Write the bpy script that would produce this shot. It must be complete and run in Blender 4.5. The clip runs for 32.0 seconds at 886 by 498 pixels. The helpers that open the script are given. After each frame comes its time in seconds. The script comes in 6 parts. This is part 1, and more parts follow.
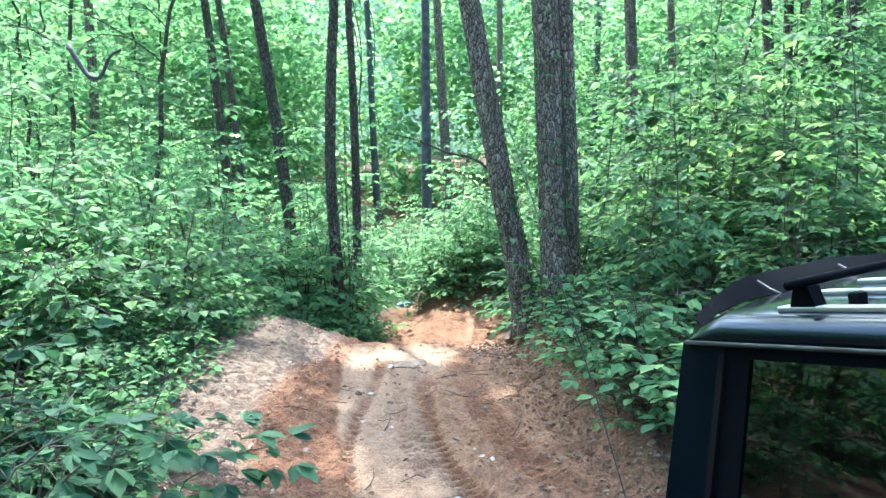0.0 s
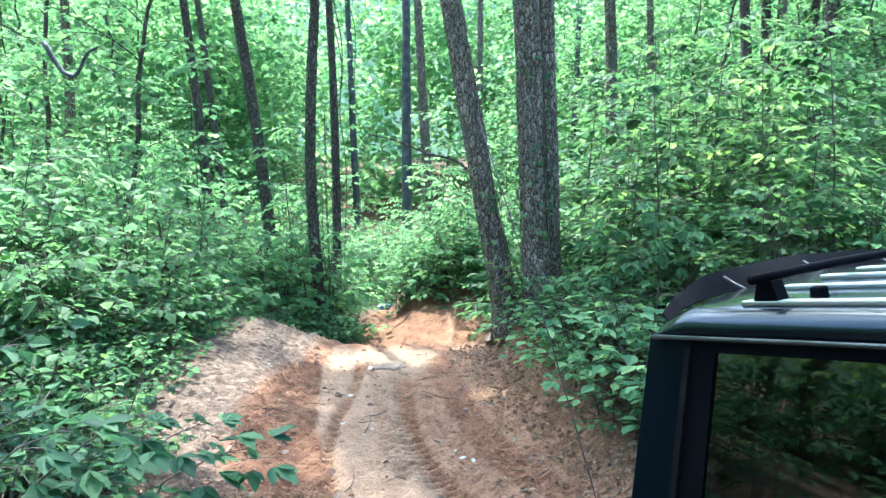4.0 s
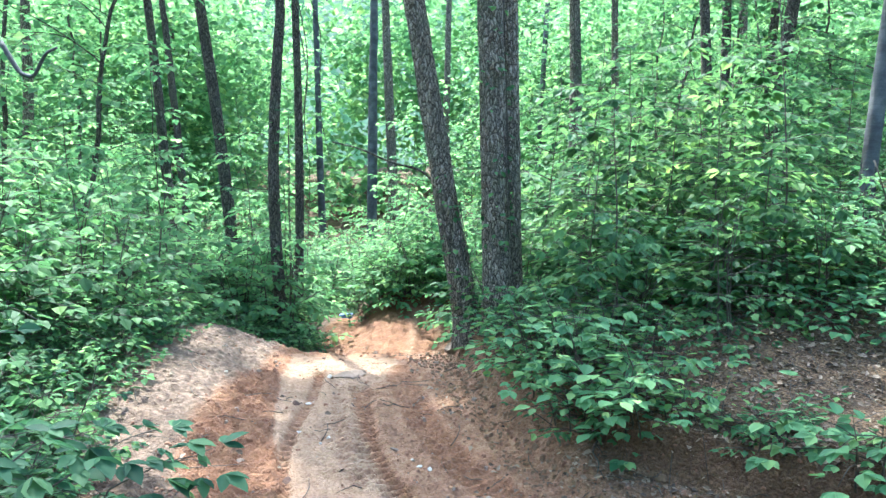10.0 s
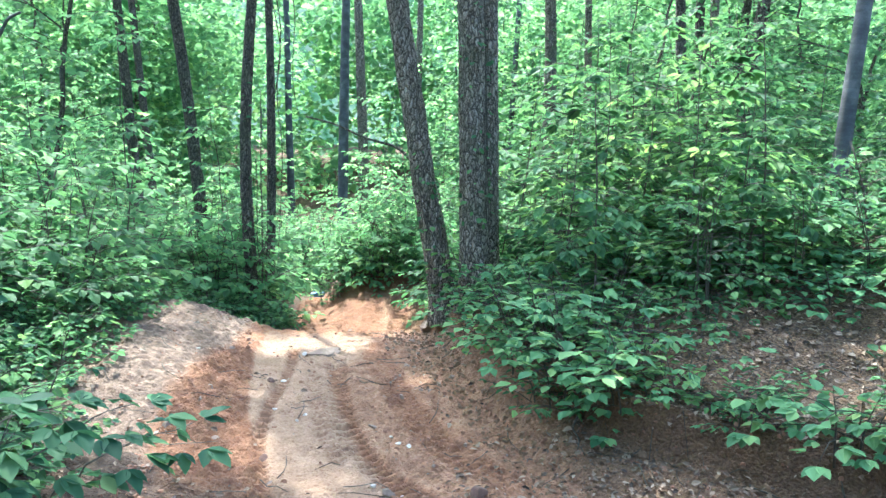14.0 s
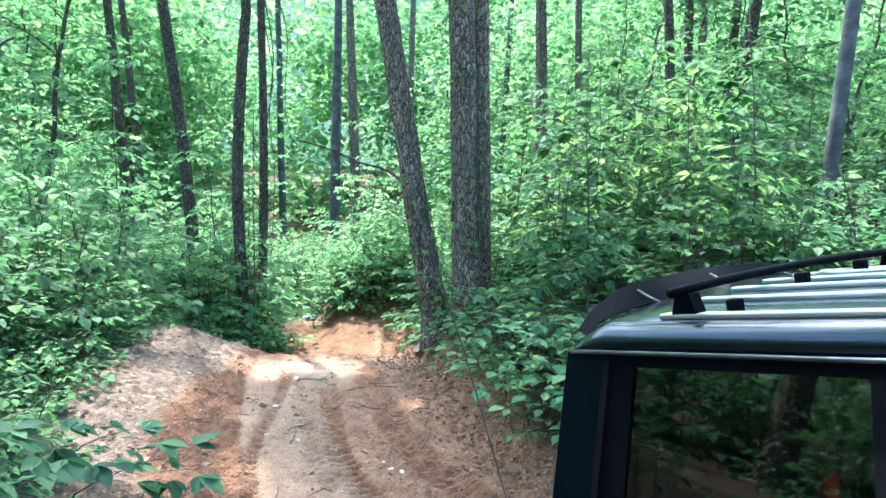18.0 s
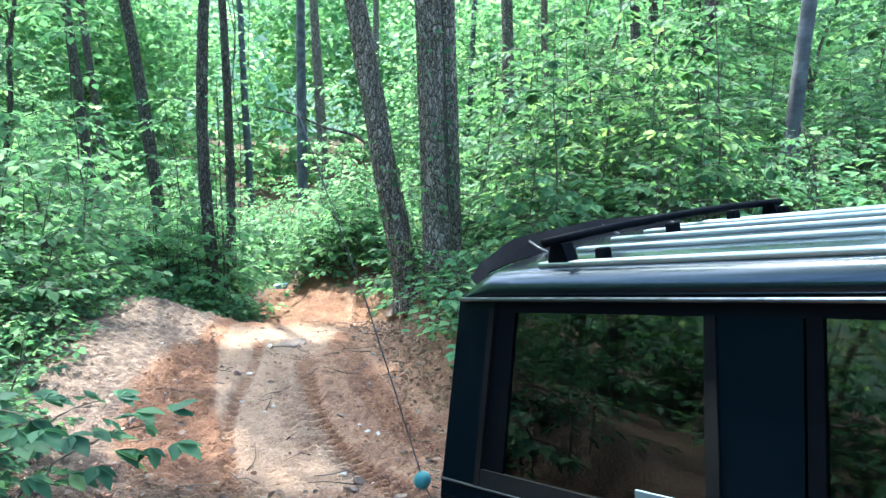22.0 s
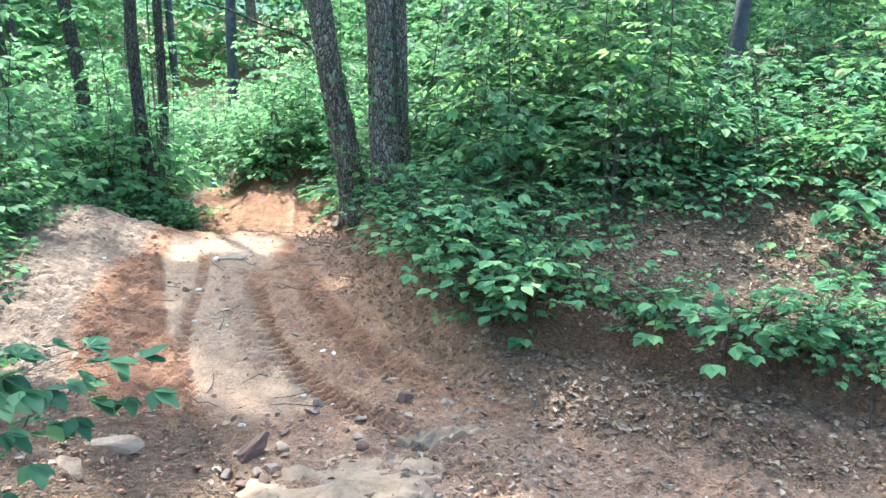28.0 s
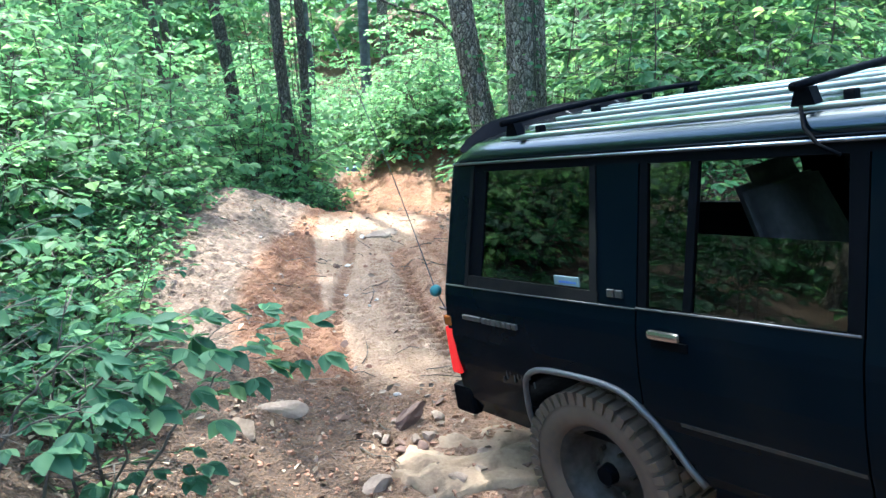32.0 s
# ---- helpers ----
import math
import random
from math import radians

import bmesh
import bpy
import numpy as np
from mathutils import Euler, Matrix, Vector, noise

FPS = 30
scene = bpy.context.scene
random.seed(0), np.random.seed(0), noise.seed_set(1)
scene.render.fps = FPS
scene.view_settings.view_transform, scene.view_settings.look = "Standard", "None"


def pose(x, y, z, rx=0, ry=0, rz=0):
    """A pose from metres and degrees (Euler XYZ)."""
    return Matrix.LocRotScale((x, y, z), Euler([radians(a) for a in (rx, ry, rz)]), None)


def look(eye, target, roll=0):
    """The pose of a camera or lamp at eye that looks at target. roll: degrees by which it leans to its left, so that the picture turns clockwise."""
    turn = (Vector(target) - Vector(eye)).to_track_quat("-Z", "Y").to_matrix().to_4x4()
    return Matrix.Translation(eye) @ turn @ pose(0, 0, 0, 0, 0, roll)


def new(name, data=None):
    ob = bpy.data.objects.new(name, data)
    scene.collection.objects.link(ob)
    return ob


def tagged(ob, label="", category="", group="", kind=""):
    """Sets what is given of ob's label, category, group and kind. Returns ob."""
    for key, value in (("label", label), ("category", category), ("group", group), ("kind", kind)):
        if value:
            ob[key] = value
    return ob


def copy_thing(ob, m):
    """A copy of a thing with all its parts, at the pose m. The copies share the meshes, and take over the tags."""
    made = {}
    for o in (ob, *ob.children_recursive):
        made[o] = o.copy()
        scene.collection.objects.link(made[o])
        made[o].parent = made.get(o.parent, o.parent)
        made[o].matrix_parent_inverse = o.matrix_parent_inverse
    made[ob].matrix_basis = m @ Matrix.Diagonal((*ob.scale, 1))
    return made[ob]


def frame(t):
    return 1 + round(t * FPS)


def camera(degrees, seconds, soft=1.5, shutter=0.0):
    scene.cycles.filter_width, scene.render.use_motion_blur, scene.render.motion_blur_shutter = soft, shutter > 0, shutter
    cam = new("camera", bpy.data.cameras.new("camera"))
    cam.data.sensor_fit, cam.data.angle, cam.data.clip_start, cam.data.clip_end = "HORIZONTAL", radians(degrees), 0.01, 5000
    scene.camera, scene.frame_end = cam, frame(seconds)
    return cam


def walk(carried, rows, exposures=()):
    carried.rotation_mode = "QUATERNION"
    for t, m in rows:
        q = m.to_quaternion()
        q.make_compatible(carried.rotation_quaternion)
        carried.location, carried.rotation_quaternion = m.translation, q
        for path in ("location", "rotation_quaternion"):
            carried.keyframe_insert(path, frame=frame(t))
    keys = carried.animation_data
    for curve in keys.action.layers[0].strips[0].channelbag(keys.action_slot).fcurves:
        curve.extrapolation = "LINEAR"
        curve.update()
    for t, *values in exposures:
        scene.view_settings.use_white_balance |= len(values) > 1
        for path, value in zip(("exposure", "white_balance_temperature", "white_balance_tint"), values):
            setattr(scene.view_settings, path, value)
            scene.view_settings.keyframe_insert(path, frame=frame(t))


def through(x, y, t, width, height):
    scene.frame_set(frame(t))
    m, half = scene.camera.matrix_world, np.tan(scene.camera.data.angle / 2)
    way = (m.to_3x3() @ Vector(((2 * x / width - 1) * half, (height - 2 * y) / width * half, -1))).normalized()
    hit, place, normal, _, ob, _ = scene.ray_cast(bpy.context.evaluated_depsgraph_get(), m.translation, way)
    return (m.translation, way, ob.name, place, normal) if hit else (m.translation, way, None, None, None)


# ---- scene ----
# The camera, held by hand at the side of the track
cam = camera(60.0, 32.0, soft=1.45)
PATH = [
    (0, (0.301, 0.097, 1.936), (0.189, 2.083, 1.72), -0.4),
    (0.5, (0.291, 0.093, 1.918), (0.199, 2.078, 1.693), -0.3),
    (1, (0.278, 0.1, 1.901), (0.175, 2.081, 1.648), -0.6),
    (1.5, (0.284, 0.098, 1.903), (0.178, 2.075, 1.623), -0.7),
    (2, (0.28, 0.099, 1.903), (0.174, 2.081, 1.653), -0.2),
    (2.5, (0.289, 0.111, 1.905), (0.195, 2.094, 1.663), -0.1),
    (3, (0.293, 0.115, 1.916), (0.215, 2.102, 1.694), -0.2),
    (3.5, (0.286, 0.12, 1.919), (0.221, 2.108, 1.71), 0.0),
    (5.5, (0.292, 0.114, 1.912), (0.249, 2.103, 1.704), -0.3),
    (6, (0.289, 0.112, 1.914), (0.259, 2.102, 1.716), 0.1),
    (6.5, (0.291, 0.111, 1.904), (0.266, 2.102, 1.711), 0.0),
    (7, (0.292, 0.101, 1.912), (0.276, 2.091, 1.717), 0.6),
    (7.5, (0.295, 0.102, 1.914), (0.278, 2.092, 1.714), 1.1),
    (8, (0.289, 0.107, 1.913), (0.262, 2.097, 1.712), 1.1),
    (8.5, (0.28, 0.12, 1.905), (0.237, 2.11, 1.713), 1.3),
    (9, (0.309, 0.103, 1.909), (0.273, 2.095, 1.73), 1.4),
    (9.5, (0.323, 0.087, 1.913), (0.312, 2.079, 1.736), 1.2),
    (10, (0.334, 0.102, 1.91), (0.363, 2.094, 1.728), 1.0),
    (10.5, (0.331, 0.113, 1.901), (0.407, 2.102, 1.709), 0.1),
    (11, (0.32, 0.125, 1.895), (0.438, 2.11, 1.69), 0.2),
    (11.5, (0.306, 0.115, 1.896), (0.464, 2.097, 1.677), 0.2),
    (12, (0.301, 0.12, 1.891), (0.452, 2.101, 1.664), 0.6),
    (12.5, (0.289, 0.143, 1.885), (0.398, 2.126, 1.651), 1.0),
    (13, (0.26, 0.169, 1.873), (0.355, 2.153, 1.64), 1.2),
    (13.5, (0.234, 0.189, 1.854), (0.335, 2.173, 1.628), 1.0),
    (14, (0.244, 0.181, 1.853), (0.358, 2.165, 1.626), 1.8),
    (14.5, (0.237, 0.192, 1.855), (0.375, 2.175, 1.634), 3.0),
    (16.5, (0.236, 0.176, 1.857), (0.407, 2.161, 1.683), 3.1),
    (17, (0.244, 0.179, 1.858), (0.402, 2.166, 1.692), 2.5),
    (17.5, (0.245, 0.181, 1.861), (0.391, 2.169, 1.697), 2.1),
    (18, (0.237, 0.177, 1.862), (0.371, 2.165, 1.694), 1.7),
    (18.5, (0.237, 0.167, 1.866), (0.358, 2.155, 1.693), 1.9),
    (19, (0.226, 0.171, 1.859), (0.335, 2.16, 1.679), 1.8),
    (19.5, (0.235, 0.169, 1.86), (0.332, 2.157, 1.663), 1.4),
    (20, (0.245, 0.162, 1.866), (0.346, 2.148, 1.654), 1.3),
    (20.5, (0.222, 0.167, 1.867), (0.326, 2.153, 1.653), 1.7),
    (21, (0.225, 0.153, 1.859), (0.326, 2.139, 1.643), 1.3),
    (21.5, (0.231, 0.154, 1.851), (0.387, 2.134, 1.616), 0.7),
    (22, (0.23, 0.153, 1.85), (0.443, 2.125, 1.594), 0.6),
    (22.5, (0.246, 0.152, 1.853), (0.514, 2.115, 1.578), 0.4),
    (23, (0.221, 0.153, 1.852), (0.523, 2.108, 1.562), 0.4),
    (23.5, (0.213, 0.146, 1.856), (0.407, 2.114, 1.558), -0.2),
    (24, (0.233, 0.15, 1.849), (0.391, 2.12, 1.542), -1.6),
    (24.5, (0.244, 0.169, 1.841), (0.394, 2.136, 1.513), -2.7),
    (25, (0.272, 0.184, 1.821), (0.547, 2.12, 1.4), -2.6),
    (25.5, (0.239, 0.167, 1.862), (0.586, 2.092, 1.443), -0.3),
    (27.5, (0.067, 0.194, 2.111), (0.4, 2.098, 1.595), 2.2),
    (28, (0.046, 0.202, 2.114), (0.439, 2.087, 1.572), 2.4),
    (28.5, (-0.011, 0.213, 2.105), (0.42, 2.087, 1.556), 1.7),
    (29, (-0.045, 0.219, 2.088), (0.346, 2.116, 1.588), -0.1),
    (29.5, (-0.087, 0.247, 2.062), (0.117, 2.175, 1.57), -1.3),
    (30, (-0.109, 0.288, 2.066), (0.069, 2.219, 1.576), 0.1),
    (30.5, (-0.15, 0.299, 2.045), (0.022, 2.227, 1.54), 1.0),
    (31, (-0.105, 0.278, 2.047), (0.042, 2.201, 1.516), 1.5),
    (31.5, (-0.084, 0.259, 2.027), (0.029, 2.176, 1.469), 0.7),
    (32, (-0.094, 0.225, 2.03), (-0.028, 2.136, 1.445), -1.2),
]
walk(cam, [(t, look(eye, target, roll)) for t, eye, target, roll in PATH],
     [(0.0, 3.42, 5600, 3), (5.5, 3.42, 5600, 3), (10.0, 3.39, 5600, 3), (16.5, 3.42, 5600, 3), (30.0, 3.42, 5600, 3), (32.0, 3.55, 5600, 3)])

# Daylight: bright hazy sky and a sun that comes through the leaves
SUN_AZ, SUN_EL = radians(-25.0), radians(60.0)      # from +y towards +x; height
world = bpy.data.worlds.new("sky")
scene.world = world
world.use_nodes = True
wn, wl = world.node_tree.nodes, world.node_tree.links
sky = wn.new("ShaderNodeTexSky")
sky.sky_type, sky.sun_disc = "NISHITA", False
sky.sun_elevation, sky.sun_rotation = SUN_EL, SUN_AZ
sky.air_density, sky.dust_density = 1.0, 3.0
wl.new(sky.outputs[0], wn["Background"].inputs[0])
wn["Background"].inputs[1].default_value = 0.15
sun = new("sun", bpy.data.lights.new("sun", "SUN"))
sun.data.energy, sun.data.angle, sun.data.color = 2.0, radians(1.0), (1.0, 0.95, 0.86)
to_sun = Vector((math.sin(SUN_AZ) * math.cos(SUN_EL), math.cos(SUN_AZ) * math.cos(SUN_EL), math.sin(SUN_EL)))
sun.matrix_world = look(to_sun * 60, (0, 0, 0))

# ---------------------------------------------------------------- materials


def material(name, rough=0.7, metal=0.0):
    m = bpy.data.materials.new(name)
    m.use_nodes = True
    b = m.node_tree.nodes["Principled BSDF"]
    b.inputs["Roughness"].default_value, b.inputs["Metallic"].default_value = rough, metal
    return m, m.node_tree.nodes, m.node_tree.links, b


def ramp(nodes, links, fac, stops):
    r = nodes.new("ShaderNodeValToRGB")
    while len(r.color_ramp.elements) < len(stops):
        r.color_ramp.elements.new(0.5)
    for e, (p, c) in zip(r.color_ramp.elements, stops):
        e.position, e.color = p, (*c, 1)
    links.new(fac, r.inputs[0])
    return r.outputs[0]


def tex(nodes, links, kind, scale, detail=4.0, vec=None, **more):
    n = nodes.new("ShaderNodeTex" + kind)
    n.inputs["Scale"].default_value = scale
    if kind == "Noise":
        n.inputs["Detail"].default_value = detail
    for key, value in more.items():
        n.inputs[key].default_value = value
    if vec:
        links.new(vec, n.inputs["Vector"])
    return n


def mix(nodes, links, fac, a, b, how="MIX"):
    m = nodes.new("ShaderNodeMix")
    m.data_type, m.blend_type = "RGBA", how
    for sock, value in ((m.inputs[0], fac), (m.inputs[6], a), (m.inputs[7], b)):
        if isinstance(value, (int, float)):
            sock.default_value = value
        elif isinstance(value, tuple):
            sock.default_value = (*value, 1)
        else:
            links.new(value, sock)
    return m.outputs[2]


def bump(nodes, links, b, height, strength=0.4, dist=0.02):
    n = nodes.new("ShaderNodeBump")
    n.inputs["Strength"].default_value, n.inputs["Distance"].default_value = strength, dist
    links.new(height, n.inputs["Height"])
    links.new(n.outputs[0], b.inputs["Normal"])


def place(nodes, what="Object"):
    return nodes.new("ShaderNodeTexCoord").outputs[what]


def leaf_material(name, dark, mid, light, through=0.45):
    """Leaf blades: each one a little different, light shines through them."""
    m, n, l, b = material(name, 0.55)
    geo = n.new("ShaderNodeNewGeometry")
    col = ramp(n, l, geo.outputs["Random Per Island"], [(0.0, dark), (0.55, mid), (0.93, light), (1.0, (light[0] * 1.3, light[1] * 1.12, light[2]))])
    spots = tex(n, l, "Noise", 3.0, 2.0, place(n, "Object"))
    col = mix(n, l, 0.35, col, ramp(n, l, spots.outputs["Fac"], [(0.3, (0.55, 0.6, 0.55)), (0.7, (1.0, 1.0, 1.0))]), "MULTIPLY")
    l.new(col, b.inputs["Base Color"])
    b.inputs["Specular IOR Level"].default_value = 0.12
    tr = n.new("ShaderNodeBsdfTranslucent")
    l.new(mix(n, l, 1.0, col, (1.3, 1.3, 1.1), "MULTIPLY"), tr.inputs["Color"])
    mx = n.new("ShaderNodeMixShader")
    mx.inputs[0].default_value = through
    l.new(b.outputs[0], mx.inputs[1])
    l.new(tr.outputs[0], mx.inputs[2])
    l.new(mx.outputs[0], n["Material Output"].inputs["Surface"])
    return m


def bark_material(name, dark, light, scale=1.0):
    """Furrowed bark: broken upright plates with pale flecks and a little moss."""
    m, n, l, b = material(name, 0.92)
    p = place(n)
    warp = tex(n, l, "Noise", 9.0 * scale, 4.0, p)
    bent = n.new("ShaderNodeMixRGB")
    bent.blend_type = "ADD"
    bent.inputs[0].default_value = 0.09
    l.new(p, bent.inputs[1])
    l.new(warp.outputs["Color"], bent.inputs[2])
    co = n.new("ShaderNodeMapping")
    co.inputs["Scale"].default_value = (34 * scale, 34 * scale, 9 * scale)
    l.new(bent.outputs[0], co.inputs["Vector"])
    ridge = tex(n, l, "Voronoi", 1.0, vec=co.outputs[0])
    ridge.feature = "DISTANCE_TO_EDGE"
    plate = tex(n, l, "Voronoi", 1.0, vec=co.outputs[0])
    fine, big = tex(n, l, "Noise", 85.0, 6.0, p), tex(n, l, "Noise", 2.2, 4.0, p)
    tone = n.new("ShaderNodeSeparateColor")
    l.new(plate.outputs["Color"], tone.inputs[0])
    col = ramp(n, l, tone.outputs[0], [(0.0, dark), (0.55, tuple((a + c) / 2 for a, c in zip(dark, light))), (1.0, tuple(c * 1.25 for c in light))])
    col = mix(n, l, 0.55, col, ramp(n, l, fine.outputs["Fac"], [(0.36, tuple(c * 0.6 for c in dark)), (0.56, light), (0.7, tuple(c * 1.7 for c in light))]))
    col = mix(n, l, ramp(n, l, ridge.outputs["Distance"], [(0.02, (0.9, 0.9, 0.9)), (0.16, (0, 0, 0))]), col, tuple(c * 0.35 for c in dark))
    moss = ramp(n, l, big.outputs["Fac"], [(0.5, (0, 0, 0)), (0.72, (0.45, 0.45, 0.45))])
    col = mix(n, l, moss, col, (0.085, 0.10, 0.065))
    l.new(col, b.inputs["Base Color"])
    b.inputs["Specular IOR Level"].default_value = 0.2
    bump(n, l, b, ridge.outputs["Distance"], 1.0, 0.05)
    return m


LEAF_FRESH = leaf_material("leaf_fresh", (0.038, 0.092, 0.043), (0.073, 0.158, 0.067), (0.128, 0.245, 0.092), 0.5)
# deep green, darkened further to stand in for shade on near bushes
LEAF_DEEP_SHADE = leaf_material("leaf_deep_shade", (0.026, 0.074, 0.042), (0.047, 0.12, 0.062), (0.088, 0.18, 0.084), 0.42)
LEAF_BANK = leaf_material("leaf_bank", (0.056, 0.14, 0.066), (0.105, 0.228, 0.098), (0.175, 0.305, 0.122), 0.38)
# brighter tone: light on left and far foliage put into the colour
LEAF_HIGH_LIT = leaf_material("leaf_high_lit", (0.074, 0.172, 0.08), (0.13, 0.262, 0.117), (0.213, 0.37, 0.156), 0.62)
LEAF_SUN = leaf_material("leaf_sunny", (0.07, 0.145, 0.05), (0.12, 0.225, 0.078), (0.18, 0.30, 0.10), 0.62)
BARK = bark_material("bark_grey_brown", (0.056, 0.044, 0.032), (0.29, 0.25, 0.198))
BARK_DARK = bark_material("bark_dark", (0.036, 0.030, 0.024), (0.145, 0.124, 0.10))


def smooth_bark_material():
    """Smooth grey bark, mottled with lichen and faint rings."""
    m, n, l, b = material("bark_smooth_grey", 0.8)
    p = place(n)
    co = n.new("ShaderNodeMapping")
    co.inputs["Scale"].default_value = (3, 3, 14)
    l.new(p, co.inputs["Vector"])
    blot, ring, fine = tex(n, l, "Noise", 5.0, 5.0, p), tex(n, l, "Noise", 2.0, 4.0, co.outputs[0]), tex(n, l, "Noise", 60.0, 4.0, p)
    col = ramp(n, l, blot.outputs["Fac"], [(0.35, (0.03, 0.032, 0.036)), (0.5, (0.052, 0.055, 0.06)), (0.66, (0.10, 0.105, 0.105))])
    col = mix(n, l, 0.4, col, ramp(n, l, ring.outputs["Fac"], [(0.4, (0.55, 0.55, 0.55)), (0.6, (1.1, 1.1, 1.1))]), "MULTIPLY")
    l.new(mix(n, l, 0.3, col, ramp(n, l, fine.outputs["Fac"], [(0.35, (0.5, 0.5, 0.5)), (0.65, (1.2, 1.2, 1.2))]), "MULTIPLY"), b.inputs["Base Color"])
    bump(n, l, b, ring.outputs["Fac"], 0.4, 0.02)
    return m


BARK_SMOOTH = smooth_bark_material()



def twig_material():
    m, n, l, b = material("twig", 0.85)
    t = tex(n, l, "Noise", 25.0, 3.0, place(n))
    l.new(ramp(n, l, t.outputs["Fac"], [(0.3, (0.025, 0.022, 0.016)), (0.7, (0.075, 0.062, 0.044))]), b.inputs["Base Color"])
    return m


TWIG = twig_material()


def soil_material():
    """Red clay, dried pale silt, grey washed soil and leaf mould, laid out by the ground's own soil weights."""
    m, n, l, b = material("woodland_soil", 0.92)
    p = place(n)
    big, mid, fine = tex(n, l, "Noise", 0.9, 4.0, p), tex(n, l, "Noise", 7.0, 6.0, p), tex(n, l, "Noise", 55.0, 6.0, p)
    grit = tex(n, l, "Noise", 20.0, 9.0, p)
    clay = ramp(n, l, mid.outputs["Fac"], [(0.25, (0.15, 0.06, 0.025)), (0.5, (0.225, 0.104, 0.047)), (0.8, (0.29, 0.16, 0.082))])
    silt = ramp(n, l, mid.outputs["Fac"], [(0.2, (0.255, 0.153, 0.09)), (0.55, (0.325, 0.207, 0.128)), (0.85, (0.38, 0.258, 0.170))])
    rough = tex(n, l, "Noise", 17.0, 7.0, p)
    grey = ramp(n, l, rough.outputs["Fac"], [(0.3, (0.075, 0.045, 0.029)), (0.5, (0.15, 0.097, 0.064)), (0.72, (0.25, 0.173, 0.119))])
    mould = ramp(n, l, fine.outputs["Fac"], [(0.3, (0.036, 0.020, 0.008)), (0.55, (0.108, 0.063, 0.029)), (0.8, (0.205, 0.132, 0.068))])

    def weight(name):
        a = n.new("ShaderNodeAttribute")
        a.attribute_name = name
        return a.outputs["Fac"]
    rough_edge = mix(n, l, weight("silt"), (0, 0, 0), ramp(n, l, fine.outputs["Fac"], [(0.25, (0.55, 0.55, 0.55)), (0.5, (1, 1, 1))]))
    col = mix(n, l, rough_edge, clay, silt)
    col = mix(n, l, weight("grey"), col, grey)
    col = mix(n, l, weight("mould"), col, mould)
    col = mix(n, l, 0.35, col, ramp(n, l, big.outputs["Fac"], [(0.3, (0.7, 0.66, 0.62)), (0.7, (1.1, 1.08, 1.05))]), "MULTIPLY")
    col = mix(n, l, 0.36, col, ramp(n, l, fine.outputs["Fac"], [(0.3, (0.55, 0.5, 0.48)), (0.6, (1.1, 1.1, 1.1))]), "MULTIPLY")
    # darker soil, together with shade painted into the ground colour
    col = mix(n, l, weight("soil_shade"), col, mix(n, l, 1.0, col, (0.5, 0.42, 0.36), "MULTIPLY"))
    l.new(col, b.inputs["Base Color"])
    h = n.new("ShaderNodeMath")
    h.operation = "ADD"
    l.new(fine.outputs["Fac"], h.inputs[0])
    l.new(grit.outputs["Fac"], h.inputs[1])
    bump(n, l, b, h.outputs[0], 0.9, 0.05)
    return m


SOIL = soil_material()


def rock_material(name, dark, light):
    m, n, l, b = material(name, 0.88)
    p = place(n)
    a, f = tex(n, l, "Noise", 6.0, 5.0, p), tex(n, l, "Noise", 45.0, 5.0, p)
    col = mix(n, l, 0.4, ramp(n, l, a.outputs["Fac"], [(0.3, dark), (0.7, light)]), ramp(n, l, f.outputs["Fac"], [(0.3, dark), (0.7, light)]))
    l.new(col, b.inputs["Base Color"])
    bump(n, l, b, f.outputs["Fac"], 0.5, 0.01)
    return m


ROCK_PALE = rock_material("rock_pale", (0.135, 0.09, 0.06), (0.27, 0.198, 0.14))
ROCK_WHITE = rock_material("rock_white", (0.3, 0.26, 0.21), (0.48, 0.44, 0.38))
ROCK_BROWN = rock_material("rock_brown", (0.06, 0.032, 0.022), (0.135, 0.075, 0.05))
ROCK_TAN = rock_material("rock_tan", (0.125, 0.085, 0.06), (0.235, 0.17, 0.125))

# ---------------------------------------------------------------- mesh helpers


def link_mesh(name, verts, faces, mat, parent=None, smooth=True, label=""):
    me = bpy.data.meshes.new(name)
    me.from_pydata([tuple(v) for v in verts] if not isinstance(verts, np.ndarray) else verts.tolist(), [], faces if not isinstance(faces, np.ndarray) else faces.tolist())
    me.materials.append(mat)
    if smooth:
        me.polygons.foreach_set("use_smooth", [True] * len(me.polygons))
    me.update()
    ob = new(name, me)
    if parent:
        ob.parent = parent
    if label:
        tagged(ob, label)
    return ob


def part(name, bm, mat, parent, label="", smooth=False):
    me = bpy.data.meshes.new(name)
    bm.normal_update()
    bm.to_mesh(me)
    bm.free()
    me.materials.append(mat)
    if smooth:
        me.polygons.foreach_set("use_smooth", [True] * len(me.polygons))
    ob = new(name, me)
    ob.parent = parent
    if label:
        tagged(ob, label)
    return ob


